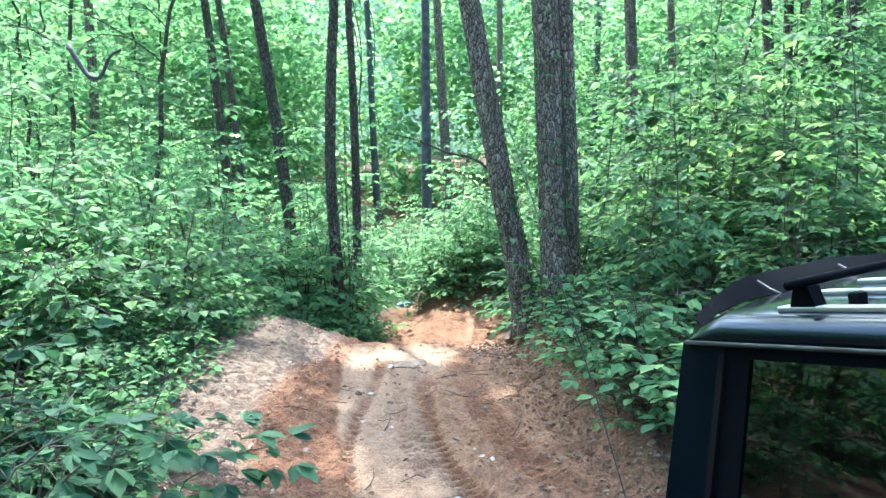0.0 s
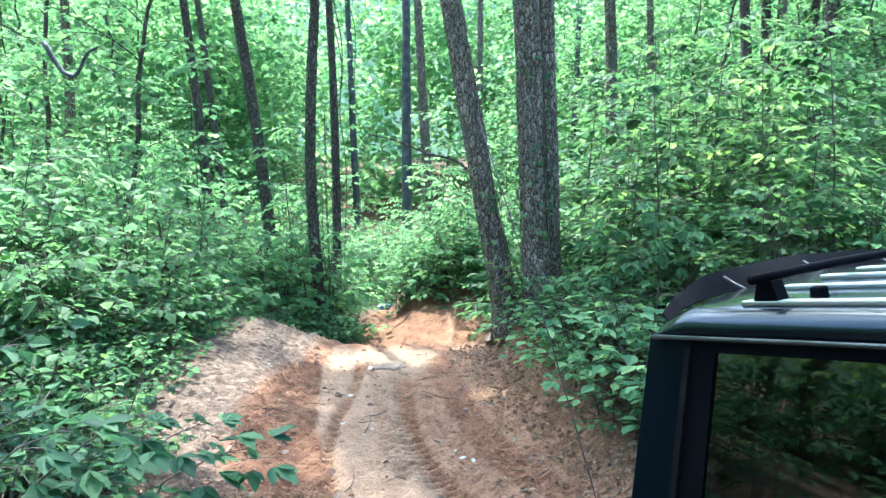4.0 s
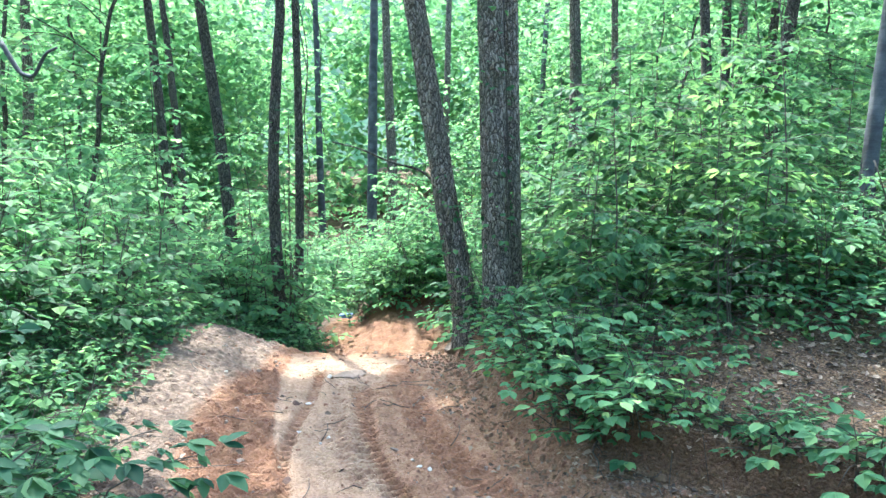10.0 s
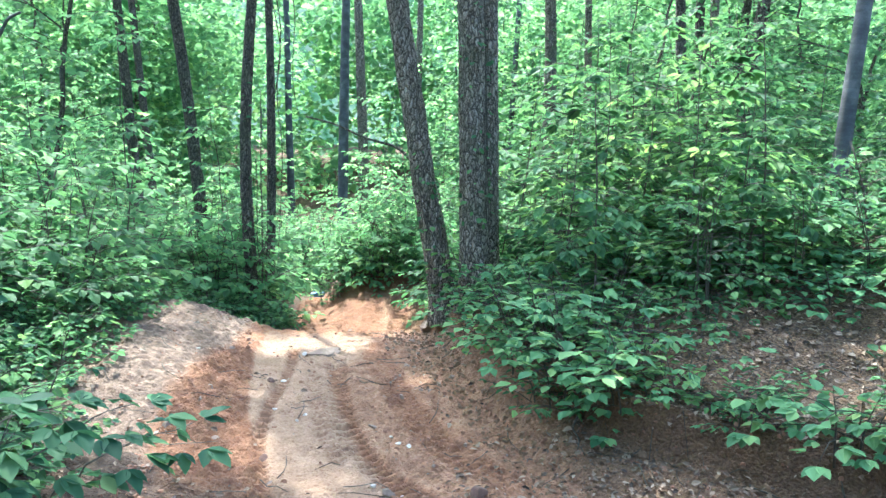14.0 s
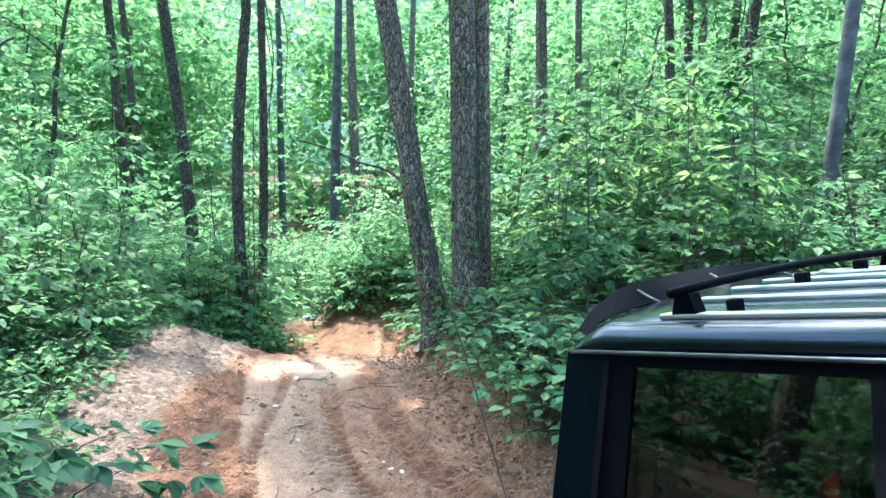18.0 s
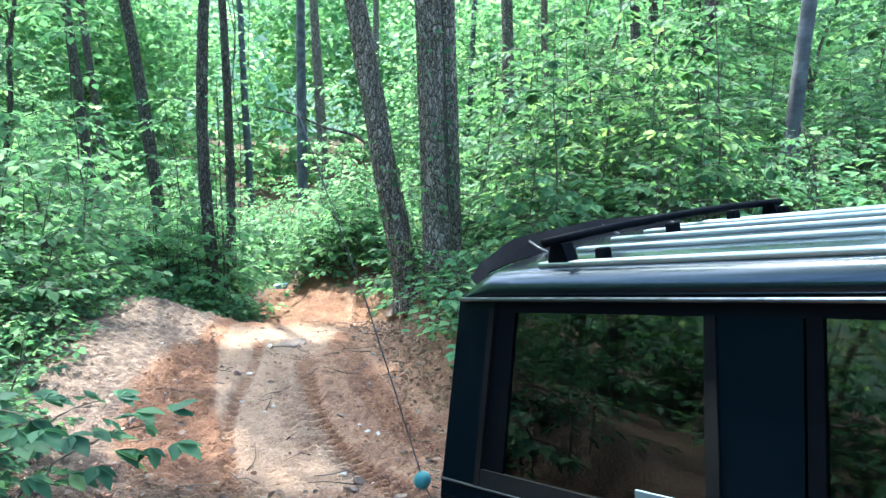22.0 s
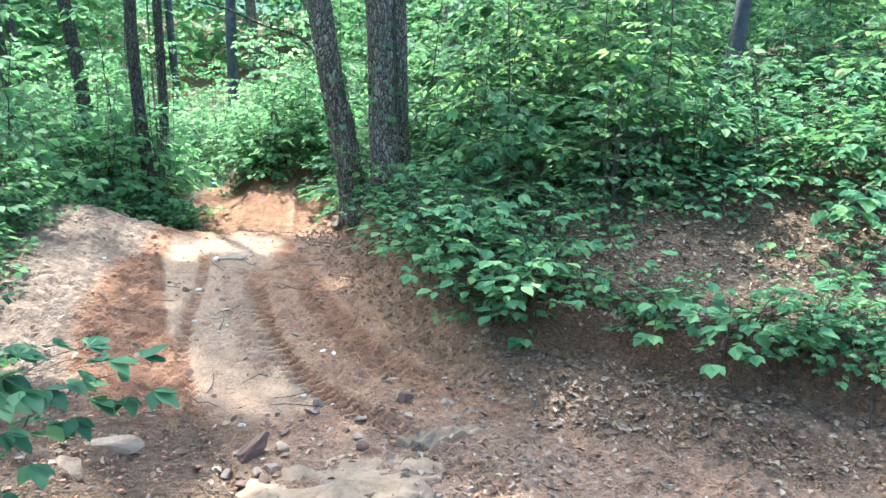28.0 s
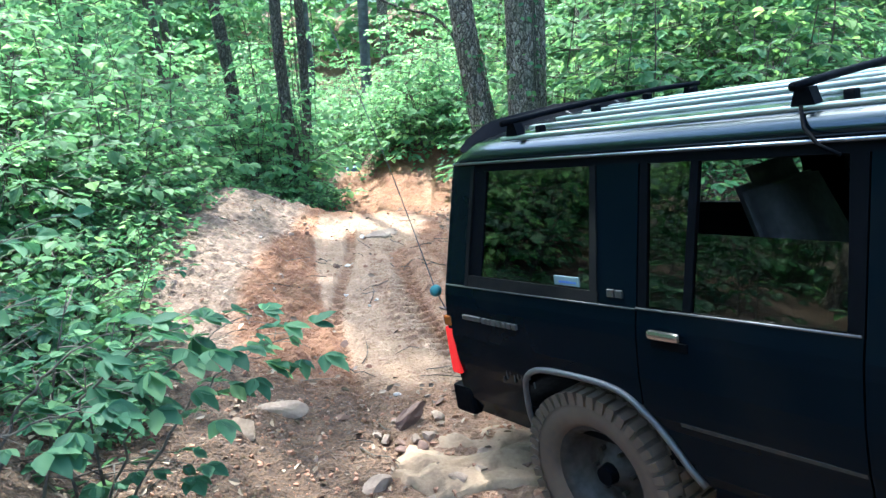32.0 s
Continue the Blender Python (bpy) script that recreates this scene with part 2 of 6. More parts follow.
def tube(points, radii, sides=6, wobble=0.0, rng=None, base=0):
    """A tapered tube along a line of points: verts and faces."""
    pts = np.array(points, float)
    tan = np.gradient(pts, axis=0)
    tan /= np.linalg.norm(tan, axis=1)[:, None]
    up = np.array([0.31, 0.87, 0.2]) if abs(tan[0, 2]) > 0.7 else np.array([0, 0, 1.0])
    verts, faces = [], []
    for i, (p, t, r) in enumerate(zip(pts, tan, radii)):
        u = np.cross(t, up)
        u /= np.linalg.norm(u)
        v = np.cross(t, u)
        for k in range(sides):
            a = 2 * math.pi * k / sides
            rr = r * (1 + (wobble * (rng.random() - 0.5) if rng else 0))
            verts.append(p + rr * (math.cos(a) * u + math.sin(a) * v))
    for i in range(len(pts) - 1):
        for k in range(sides):
            a, b = base + i * sides + k, base + i * sides + (k + 1) % sides
            faces.append((a, b, b + sides, a + sides))
    faces.append(tuple(base + k for k in range(sides))[::-1])
    faces.append(tuple(base + (len(pts) - 1) * sides + k for k in range(sides)))
    return verts, faces


class Leaves:
    """Gathers leaf blades: ovate, folded along the midrib."""

    def __init__(self):
        self.pos, self.dir, self.nor, self.size = [], [], [], []

    def add(self, p, d, n, s):
        self.pos.append(p), self.dir.append(d), self.nor.append(n), self.size.append(s)

    def arrays(self, wide=0.48, fine=True):
        p, d, n, s = (np.array(a, float) for a in (self.pos, self.dir, self.nor, self.size))
        d /= np.linalg.norm(d, axis=1)[:, None]
        side = np.cross(n, d)
        side /= np.linalg.norm(side, axis=1)[:, None] + 1e-9
        n = np.cross(d, side)
        s = s[:, None]
        if fine == "half":
            shape = ((0, 0, 0), (0.34, 0.42, 0.07), (0.74, 0.28, 0.0), (1.0, 0, -0.16), (0.74, -0.28, 0.0), (0.34, -0.42, 0.07))
            faces0 = ((0, 3, 2, 1), (0, 5, 4, 3))
        elif fine:
            shape = ((0, 0, 0), (0.2, 0.26, 0.035), (0.5, 0.40, 0.05), (0.8, 0.22, -0.01), (1.0, 0, -0.12), (0.8, -0.22, -0.01), (0.5, -0.40, 0.05), (0.2, -0.26, 0.035))
            faces0 = ((0, 4, 3, 2, 1), (0, 7, 6, 5, 4))
        else:
            shape = ((0, 0, 0), (0.5, 0.45, 0.08), (1.0, 0, -0.12), (0.5, -0.45, 0.08))
            faces0 = ((0, 2, 1), (0, 3, 2))
        k = len(shape)
        verts = np.stack([p + s * (a * d + b * 2 * wide * side + c * n) for a, b, c in shape], 1).reshape(-1, 3)
        base = np.arange(len(p))[:, None] * k
        faces = np.concatenate([base + np.array(f)[None] for f in faces0])
        return verts, faces


def rand_dir(rng, tilt):
    """A unit vector near straight up."""
    a, t = rng.random() * 2 * math.pi, abs(rng.gauss(0, tilt))
    return np.array([math.sin(t) * math.cos(a), math.sin(t) * math.sin(a), math.cos(t)])


def fan(leaves, p, d, n, s, rng, palm):
    """One leaf, or a leaf of several leaflets spread like fingers."""
    if palm < 2:
        leaves.add(p, d, n, s)
        return
    d = d / (np.linalg.norm(d) + 1e-9)
    side = np.cross(n, d)
    q = p + d * s * 0.45
    for k in range(palm):
        a = (k - (palm - 1) / 2) * (2.6 / palm) + rng.gauss(0, 0.1)
        leaves.add(q, math.cos(a) * d + math.sin(a) * side + np.array([0, 0, rng.gauss(-0.12, 0.12)]), n + np.array([rng.gauss(0, 0.12), rng.gauss(0, 0.12), 0]), s * (1.0 - 0.22 * abs(a)) * rng.uniform(0.85, 1.1))


def spray(leaves, twigs, start, azimuth, rise, length, rng, leaf, gap, droop=0.5, tilt=0.35, fork=True, palm=1, hang=0.3):
    """A flat leafy branch: leaves stand off to both sides."""
    steps = max(3, int(length / 0.17))
    p, pts = np.array(start, float), [np.array(start, float)]
    az, el = azimuth, rise
    for i in range(steps):
        az += rng.gauss(0, 0.17)
        el -= droop * length / steps / max(length, 0.3) * 0.9
        p = p + length / steps * np.array([math.cos(az) * math.cos(el), math.sin(az) * math.cos(el), math.sin(el)])
        pts.append(p)
    twigs.append((pts, [0.002 + 0.0055 * length * (1 - k / steps) for k in range(steps + 1)]))
    count = int(length / gap)
    for i in range(count):
        f = (0.15 + 0.85 * (i + rng.random() * 0.6) / count) * steps
        k = min(int(f), steps - 1)
        q = pts[k] + (pts[k + 1] - pts[k]) * (f - k)
        t = pts[k + 1] - pts[k]
        a = math.atan2(t[1], t[0]) + (1 if i % 2 else -1) * (0.9 + rng.gauss(0, 0.3))
        d = np.array([math.cos(a), math.sin(a), rng.gauss(-hang, 0.24)])
        s = leaf * (0.65 + 0.6 * rng.random())
        fan(leaves, q + 0.03 * d, d, rand_dir(rng, tilt), s, rng, palm)
    t = pts[-1] - pts[-2]
    fan(leaves, pts[-1], t, rand_dir(rng, tilt), leaf * 1.1, rng, palm)
    if fork and length > 0.5:
        for sgn in (-1, 1):
            k = int(steps * (0.3 + 0.3 * rng.random()))
            spray(leaves, twigs, pts[k], az + sgn * (0.7 + 0.3 * rng.random()), el * 0.5 + 0.05, length * (0.45 + 0.2 * rng.random()), rng, leaf, gap, droop, tilt, length > 1.3, palm, hang)


def twig_mesh(twigs, sides=3):
    verts, faces = [], []
    for pts, radii in twigs:
        v, f = tube(pts, radii, sides, base=len(verts))
        verts += v
        faces += f
    return verts, faces


def plant(name, rng, height, lean, radius, branches, reach, leaf, gap, low=0.25, stems=1, mat=None, bark=None, fine=True, rise=0.45, droop=0.6, tilt=0.35, spread=0.0, palm=1, wide=0.48):
    """A sapling, shrub or small tree: stem, branches and a crown of leaves."""
    root = new(name)
    leaves, twigs = Leaves(), []
    for s in range(stems):
        base_a = rng.random() * 6.28
        foot = np.array([math.cos(base_a), math.sin(base_a), 0]) * (spread if stems > 1 else 0)
        out = foot * (1.2 if stems > 1 else 0)
        n = max(6, int(height / 0.25))
        pts, wob = [], np.zeros(3)
        for i in range(n + 1):
            f = i / n
            wob = wob + np.array([rng.gauss(0, 0.012), rng.gauss(0, 0.012), 0]) * height * 0.4
            pts.append(foot + out * f * f + np.array([lean[0] * f * height, lean[1] * f * height, f * height - 0.08]) + wob)
        rad = [radius * (1 - 0.8 * i / n) for i in range(n + 1)]
        v, f = tube(pts, rad, 7 if radius < 0.05 else 10)
        link_mesh("stem", v, f, bark or TWIG, root)
        for b in range(branches):
            f = low + (1 - low) * (b + rng.random() * 0.8) / branches
            k = min(int(f * n), n - 1)
            a = b * 2.4 + rng.gauss(0, 0.4) + s
            size = reach * (1.15 - 0.75 * f) * (0.7 + 0.6 * rng.random())
            spray(leaves, twigs, pts[k], a, rise + 0.5 * f * rng.random(), size, rng, leaf, gap, droop, tilt, True, palm, 0.12 if mat is LEAF_BANK else 0.3)
    v, f = twig_mesh(twigs if fine else twigs[::2])
    tagged(link_mesh("twigwork", v, f, bark or TWIG, root), kind="stuff")
    v, f = leaves.arrays(wide, fine)
    link_mesh("crown", v, f, mat or LEAF_FRESH, root, smooth=False)
    return root


# ---------------------------------------------------------------- the ground


def along(line, x, y):
    """Signed distance from a line of points (positive to the right of its way) and the way along it."""
    line = np.array(line, float)
    best = np.full(np.shape(x), 1e9)
    sign, run = np.ones(np.shape(x)), np.zeros(np.shape(x))
    far = 0.0
    for (ax, ay), (bx, by) in zip(line[:-1], line[1:]):
        dx, dy = bx - ax, by - ay
        ln = math.hypot(dx, dy)
        t = np.clip(((x - ax) * dx + (y - ay) * dy) / ln ** 2, 0, 1)
        d = np.hypot(x - ax - t * dx, y - ay - t * dy)
        near = d < best
        best = np.where(near, d, best)
        sign = np.where(near, np.where((x - ax) * dy - (y - ay) * dx > 0, 1.0, -1.0), sign)
        run = np.where(near, far + t * ln, run)
        far += ln
    return best * sign, run


def smooth_step(a, b, v):
    t = np.clip((v - a) / (b - a), 0, 1)
    return t * t * (3 - 2 * t)


def wave(x, y, scale, seed):
    """Cheap rolling relief from crossed sines."""
    r = np.random.RandomState(seed)
    out = np.zeros(np.shape(x))
    for i in range(7):
        a, ph, k = r.rand() * 6.28, r.rand() * 6.28, scale * (0.6 + 1.1 * r.rand())
        out = out + np.sin((x * math.cos(a) + y * math.sin(a)) * k + ph + 0.8 * np.sin(0.7 * k * (y * math.cos(a) - x * math.sin(a)) + ph * 2))
    return out / 7


# the toe of the cut bank on one side of the track, the edge of the bare soil on the other
TOE = [(8.5, 0.5), (5.0, 2.5), (3.41, 3.55), (2.72, 4.0), (2.0, 4.45), (1.5, 4.95), (1.15, 5.95), (0.88, 7.0), (0.62, 8.0), (0.58, 9.2), (0.8, 10.4), (0.9, 11.1), (0.62, 11.62), (0.0, 11.72), (-0.5, 11.8), (-0.78, 12.25), (-0.92, 13.2), (-1.1, 14.5), (-1.6, 17.0), (-3.0, 24.0), (-6.5, 34.0)]
EDGE = [(0.6, -4.0), (-0.6, 0.6), (-1.2, 2.6), (-1.75, 4.3), (-2.2, 6.0), (-2.25, 7.3), (-2.3, 8.6), (-1.95, 9.25), (-1.45, 9.3), (-1.15, 10.0), (-1.3, 10.9), (-1.38, 12.0), (-1.6, 13.4), (-2.1, 16.0), (-3.8, 24.0), (-7.3, 34.0)]
TREAD_A = [(-0.74, 7.5), (-0.7, 6.9), (-0.7, 6.22), (-0.71, 5.59), (-0.68, 5.23), (-0.54, 4.69), (-0.42, 4.18), (-0.1, 3.5), (0.6, 2.6), (1.6, 1.2)]
TREAD_B = [(-0.33, 7.1), (-0.24, 6.41), (-0.14, 5.68), (-0.01, 5.28), (0.21, 4.86), (0.55, 4.4), (1.1, 3.6)]
TREAD_D = [(-0.48, 7.0), (-0.42, 6.38), (-0.28, 5.54), (-0.12, 5.1)]
TREAD_C = [(0.02, 7.6), (0.2, 6.5), (0.33, 5.9), (0.55, 5.34), (0.98, 4.8), (1.75, 3.95), (2.6, 2.9), (3.6, 1.6)]
TREAD_E = [(-0.6, 8.3), (-0.58, 9.4), (-0.42, 10.4), (-0.34, 11.5)]
TREAD_F = [(0.02, 8.2), (0.12, 9.3), (0.25, 10.4), (0.30, 11.5)]
CLEAN = [(0.0, 8.3), (0.09, 7.78), (0.27, 6.64), (0.41, 5.9), (0.72, 5.41), (1.01, 5.15)]


def across(y, line):
    """x of a line that runs up the track, at each y."""
    return np.interp(y, [p[1] for p in line], [p[0] for p in line])


def ground_at(x, y):
    """Height of the ground, its soil weights (silt, grey, mould) and dark soil with shade."""
    x, y = np.asarray(x, float), np.asarray(y, float)
    toe, _ = along(TOE, x, y)
    toe = toe + 0.07 * wave(x, y, 4.0, 5)
    edge, _ = along(EDGE, x, y)
    edge = -edge + 0.10 * wave(x, y, 3.5, 6)
    # the track: level, over a low crest, into a dip, up again and down out of sight
    z = -0.17 + 0.14 * smooth_step(4.8, 6.2, y) + 0.02 * wave(x, y, 2.2, 1)
    z = z + 0.04 * smooth_step(6.2, 7.9, y) - 0.45 * smooth_step(8.2, 9.4, y) + 0.27 * smooth_step(10.0, 11.5, y) * smooth_step(-0.85, -0.35, x) - 0.30 * smooth_step(12.0, 15.0, y) - 0.5 * smooth_step(15, 25, y)
    z = z + 0.5 * smooth_step(1.2, -0.2, y + 0.58 * (x - 2.4))
    # pale mound on the left
    mound = smooth_step(-0.95, -2.1, x) * smooth_step(3.5, 7.0, y)
    z = z + 0.29 * mound * smooth_step(10.2, 8.8, y) + 0.18 * smooth_step(-0.3, -1.6, x) * smooth_step(7.5, 4.0, y)
    # bank on the right, cut steeply, then a wooded slope
    rise = 0.50 - 0.06 * smooth_step(6.5, 9.0, y) - 0.18 * smooth_step(9.5, 11.0, y) + 0.03 * smooth_step(11.3, 11.9, y)
    # near the camera a litter slope lies under a crumbling cut; further up the cut is a smooth red face
    slip = smooth_step(1.15, 1.6, x) * smooth_step(6.6, 5.6, y)
    cut = toe + 0.07 * wave(x, y, 8.0, 41) + 0.035 * wave(x, y, 21.0, 42)
    lower = smooth_step(7.6, 6.4, y)
    face = smooth_step(-0.05 - 0.28 * lower, 0.40 - 0.16 * smooth_step(6.5, 8.0, y) - 0.17 * lower, toe)
    crumbled = 0.34 * smooth_step(-0.55, 0.10, toe) + 0.66 * smooth_step(0.13, 0.27, cut)
    bank = rise * (slip * crumbled + (1 - slip) * face) + 0.21 * np.clip(toe - 0.35, 0, 14) + 0.05 * np.clip(toe - 14, 0, 60)
    bank = bank - 0.12 * np.clip(toe - 0.35, 0, 3) * smooth_step(9.5, 11.5, y)
    z = z + bank + 0.07 * smooth_step(0.4, 1.5, toe) * wave(x, y, 1.7, 2)
    # woodland floor on the left
    left = 0.30 * smooth_step(-0.05, 0.8, edge) + 0.05 * np.clip(edge - 0.6, 0, 40)
    z = z + left + 0.08 * smooth_step(0.3, 1.5, edge) * wave(x, y, 1.3, 3)
    wood = np.maximum(np.maximum(smooth_step(0.05, 0.35, toe), smooth_step(-0.1, 0.35, edge)), smooth_step(13.6, 14.8, y))
    near = smooth_step(15.0, 11.0, y) * smooth_step(1.5, 3.0, y)
    # loose crumbs and clods
    z = z + near * (1 - wood) * (0.022 * wave(x, y, 16.0, 11) + 0.016 * wave(x, y, 38.0, 12) + 0.008 * wave(x, y, 75.0, 15))
    z = z + near * smooth_step(-0.8, -1.2, x) * (1 - wood) * (0.03 * np.abs(wave(x, y, 11.0, 13)) + 0.05 * np.abs(wave(x, y, 23.0, 17)))
    z = z + smooth_step(-0.05, 0.2, toe) * smooth_step(0.6, 0.3, toe) * 0.05 * wave(x, y, 13.0, 14)
    # wheel ruts with the print of the treads, lug shade put into the colour
    silt, soil_shade = np.zeros(np.shape(x)), np.zeros(np.shape(x))
    for line, wide, lug, deep in ((TREAD_A, 0.04, 0.8, 0.04), (TREAD_B, 0.085, 1.0, 0.02), (TREAD_D, 0.06, 0.5, 0.006), (TREAD_C, 0.13, 0.35, 0.014), (TREAD_E, 0.11, 0.25, 0.03), (TREAD_F, 0.11, 0.25, 0.03)):
        d, run = along(line, x, y)
        fade = 0.55 + 0.45 * np.clip(1.5 * wave(x, y, 3.0, 31) + 0.5, 0, 1)
        inside = smooth_step(wide + 0.03, wide - 0.015, np.abs(d)) * (1 - wood) * near * fade
        bar = np.clip(np.sin(run * 2 * math.pi / 0.078 + np.abs(d) * 10) * 2.2, -1, 1)
        z = z + inside * (-deep + 0.018 * lug * bar) + 0.010 * np.exp(-((np.abs(d) - wide - 0.045) / 0.03) ** 2) * near * (1 - wood)
        soil_shade = np.maximum(soil_shade, inside * (0.9 if wide < 0.05 else 0.5) * (0.72 - 0.7 * lug * bar))
        silt = silt - inside * (1.2 if wide < 0.05 else 0.35)
    # pale dried silt: a wedge beside the first rut, the strip between the ruts and the bald crest
    wob = x + 0.025 * wave(x, y, 14.0, 9) + 0.012 * wave(x, y, 40.0, 10)
    rut = across(y, [(-0.42, 4.2), (-0.54, 4.7), (-0.69, 5.25), (-0.71, 5.7), (-0.70, 6.2), (-0.70, 7.15), (-0.75, 7.6)])
    wedge = across(y, [(-0.42, 4.2), (-0.54, 4.7), (-0.70, 5.25), (-0.83, 5.68), (-1.06, 7.16), (-1.10, 7.8)])
    right = across(y, [(0.35, 4.2), (0.18, 4.84), (-0.02, 5.35), (-0.20, 5.95), (-0.36, 6.85), (-0.1, 7.3), (0.0, 7.9)])
    silt = silt + 1.2 * smooth_step(-0.02, 0.02, wob - wedge) * smooth_step(0.05, -0.05, wob - right) * smooth_step(4.3, 4.7, y) * smooth_step(8.3, 7.9, y)
    silt = silt + 0.4 * smooth_step(-0.05, 0.1, wob - right) + 0.3 * smooth_step(4.6, 3.8, y)
    clean = smooth_step(0.13, 0.06, np.abs(along(CLEAN, x, y)[0])) * smooth_step(5.2, 5.6, y)
    silt = silt - 0.1 * clean
    # loose orange crumbs heaped between the wedge and the mound
    left_of = across(y, [(-1.05, 4.4), (-1.33, 5.06), (-1.39, 5.75), (-1.37, 6.68), (-1.25, 7.4)])
    loose = smooth_step(-0.06, 0.06, wob - left_of) * smooth_step(0.03, -0.03, wob - wedge) * smooth_step(4.2, 4.7, y) * smooth_step(7.7, 7.2, y)
    crumbs = smooth_step(0.08, 0.2, wob - right) * (1 - clean) * smooth_step(0.15, -0.1, toe) * smooth_step(8.0, 7.0, y)
    z = z + near * (loose * 0.055 + crumbs * 0.04) * np.abs(wave(x, y, 30.0, 21)) + near * (loose * 0.035 + crumbs * 0.028) * np.abs(wave(x, y, 62.0, 22))
    soil_shade = np.maximum(soil_shade, (0.48 * loose + 0.2 * crumbs) * (1 - wood))
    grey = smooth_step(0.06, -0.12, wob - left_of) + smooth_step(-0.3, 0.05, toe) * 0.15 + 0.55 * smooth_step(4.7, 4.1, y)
    # cut face darkened in colour for the shade under its edge
    soil_shade = np.maximum(soil_shade, (0.1 + 0.85 * smooth_step(11.2, 11.6, y)) * smooth_step(-0.1, 0.1, toe) * (1 - smooth_step(0.3, 0.6, toe)))
    red = smooth_step(2.45, 2.9, x + 0.25 * wave(x, y, 3.0, 43)) * smooth_step(-0.16, -0.04, toe)
    wood = np.maximum(wood, slip * 0.65 * smooth_step(-0.6, -0.3, toe + 0.12 * wave(x, y, 5.0, 44)) * (1 - 0.85 * red * smooth_step(0.4, 0.25, toe)))
    # shade below the crumbling lip put into the colour
    soil_shade = np.maximum(soil_shade, slip * 0.4 * smooth_step(0.12, 0.2, cut) * smooth_step(0.55, 0.3, cut))
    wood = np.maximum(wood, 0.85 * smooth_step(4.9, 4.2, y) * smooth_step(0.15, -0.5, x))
    # near soil: dark mulch, with shade added to its colour
    soil_shade = np.maximum(soil_shade, smooth_step(5.0, 4.2, y) * (0.25 + 0.6 * smooth_step(0.0, -0.6, x)))
    # dip toned down in colour against the sun
    soil_shade = np.maximum(soil_shade, 0.3 * smooth_step(9.0, 9.8, y) * smooth_step(12.5, 12.0, y))
    return z, np.clip(silt, 0, 1), np.clip(grey, 0, 1), np.clip(wood, 0, 1), np.clip(soil_shade, 0, 1)


def height(x, y):
    return float(ground_at(x, y)[0])


def spaced(lo, hi, step, far, grow):
    mid = list(np.arange(lo, hi + step / 2, step))
    a, s = [lo], step
    while a[-1] > -far:
        s *= grow
        a.append(a[-1] - s)
    c, s = [hi], step
    while c[-1] < far:
        s *= grow
        c.append(c[-1] + s)
    return np.array(a[:0:-1] + mid + c[1:])


def build_ground():
    xs, ys = spaced(-2.2, 3.9, 0.02, 220, 1.11), spaced(3.2, 8.0, 0.019, 260, 1.07)
    ys = np.concatenate([ys[ys < 8.0], np.arange(8.0, 11.9, 0.035), ys[ys > 11.95]])
    gx, gy = np.meshgrid(xs, ys)
    z, silt, grey, mould, soil_shade = ground_at(gx, gy)
    verts = np.stack([gx, gy, z], -1).reshape(-1, 3)
    w, h = len(xs), len(ys)
    i = (np.arange(h - 1)[:, None] * w + np.arange(w - 1)[None]).ravel()
    faces = np.stack([i, i + 1, i + 1 + w, i + w], 1)
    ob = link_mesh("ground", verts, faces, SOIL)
    for name, values in (("silt", silt), ("grey", grey), ("mould", mould), ("soil_shade", soil_shade)):
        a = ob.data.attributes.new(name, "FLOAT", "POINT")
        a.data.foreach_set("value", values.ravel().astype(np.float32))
    tagged(ob, "rutted red clay track and woodland floor with leaf litter", "ground", kind="structure")


build_ground()

# ---------------------------------------------------------------- trees


def trunk_line(x, y, lean, tall, rng, bow=0.0, steps=22):
    z0 = height(x, y) - 0.15
    pts, wob = [], np.zeros(2)
    for i in range(steps + 1):
        f = i / steps
        wob = wob + np.array([rng.gauss(0, 0.008), rng.gauss(0, 0.008)]) * tall * 0.25
        b = bow * math.sin(min(1.0, f * tall / 4.5) * math.pi)
        pts.append(np.array([lean[0] * f * tall + b + wob[0] * f, lean[1] * f * tall + wob[1] * f, f * tall]))
    return (x, y, z0), pts


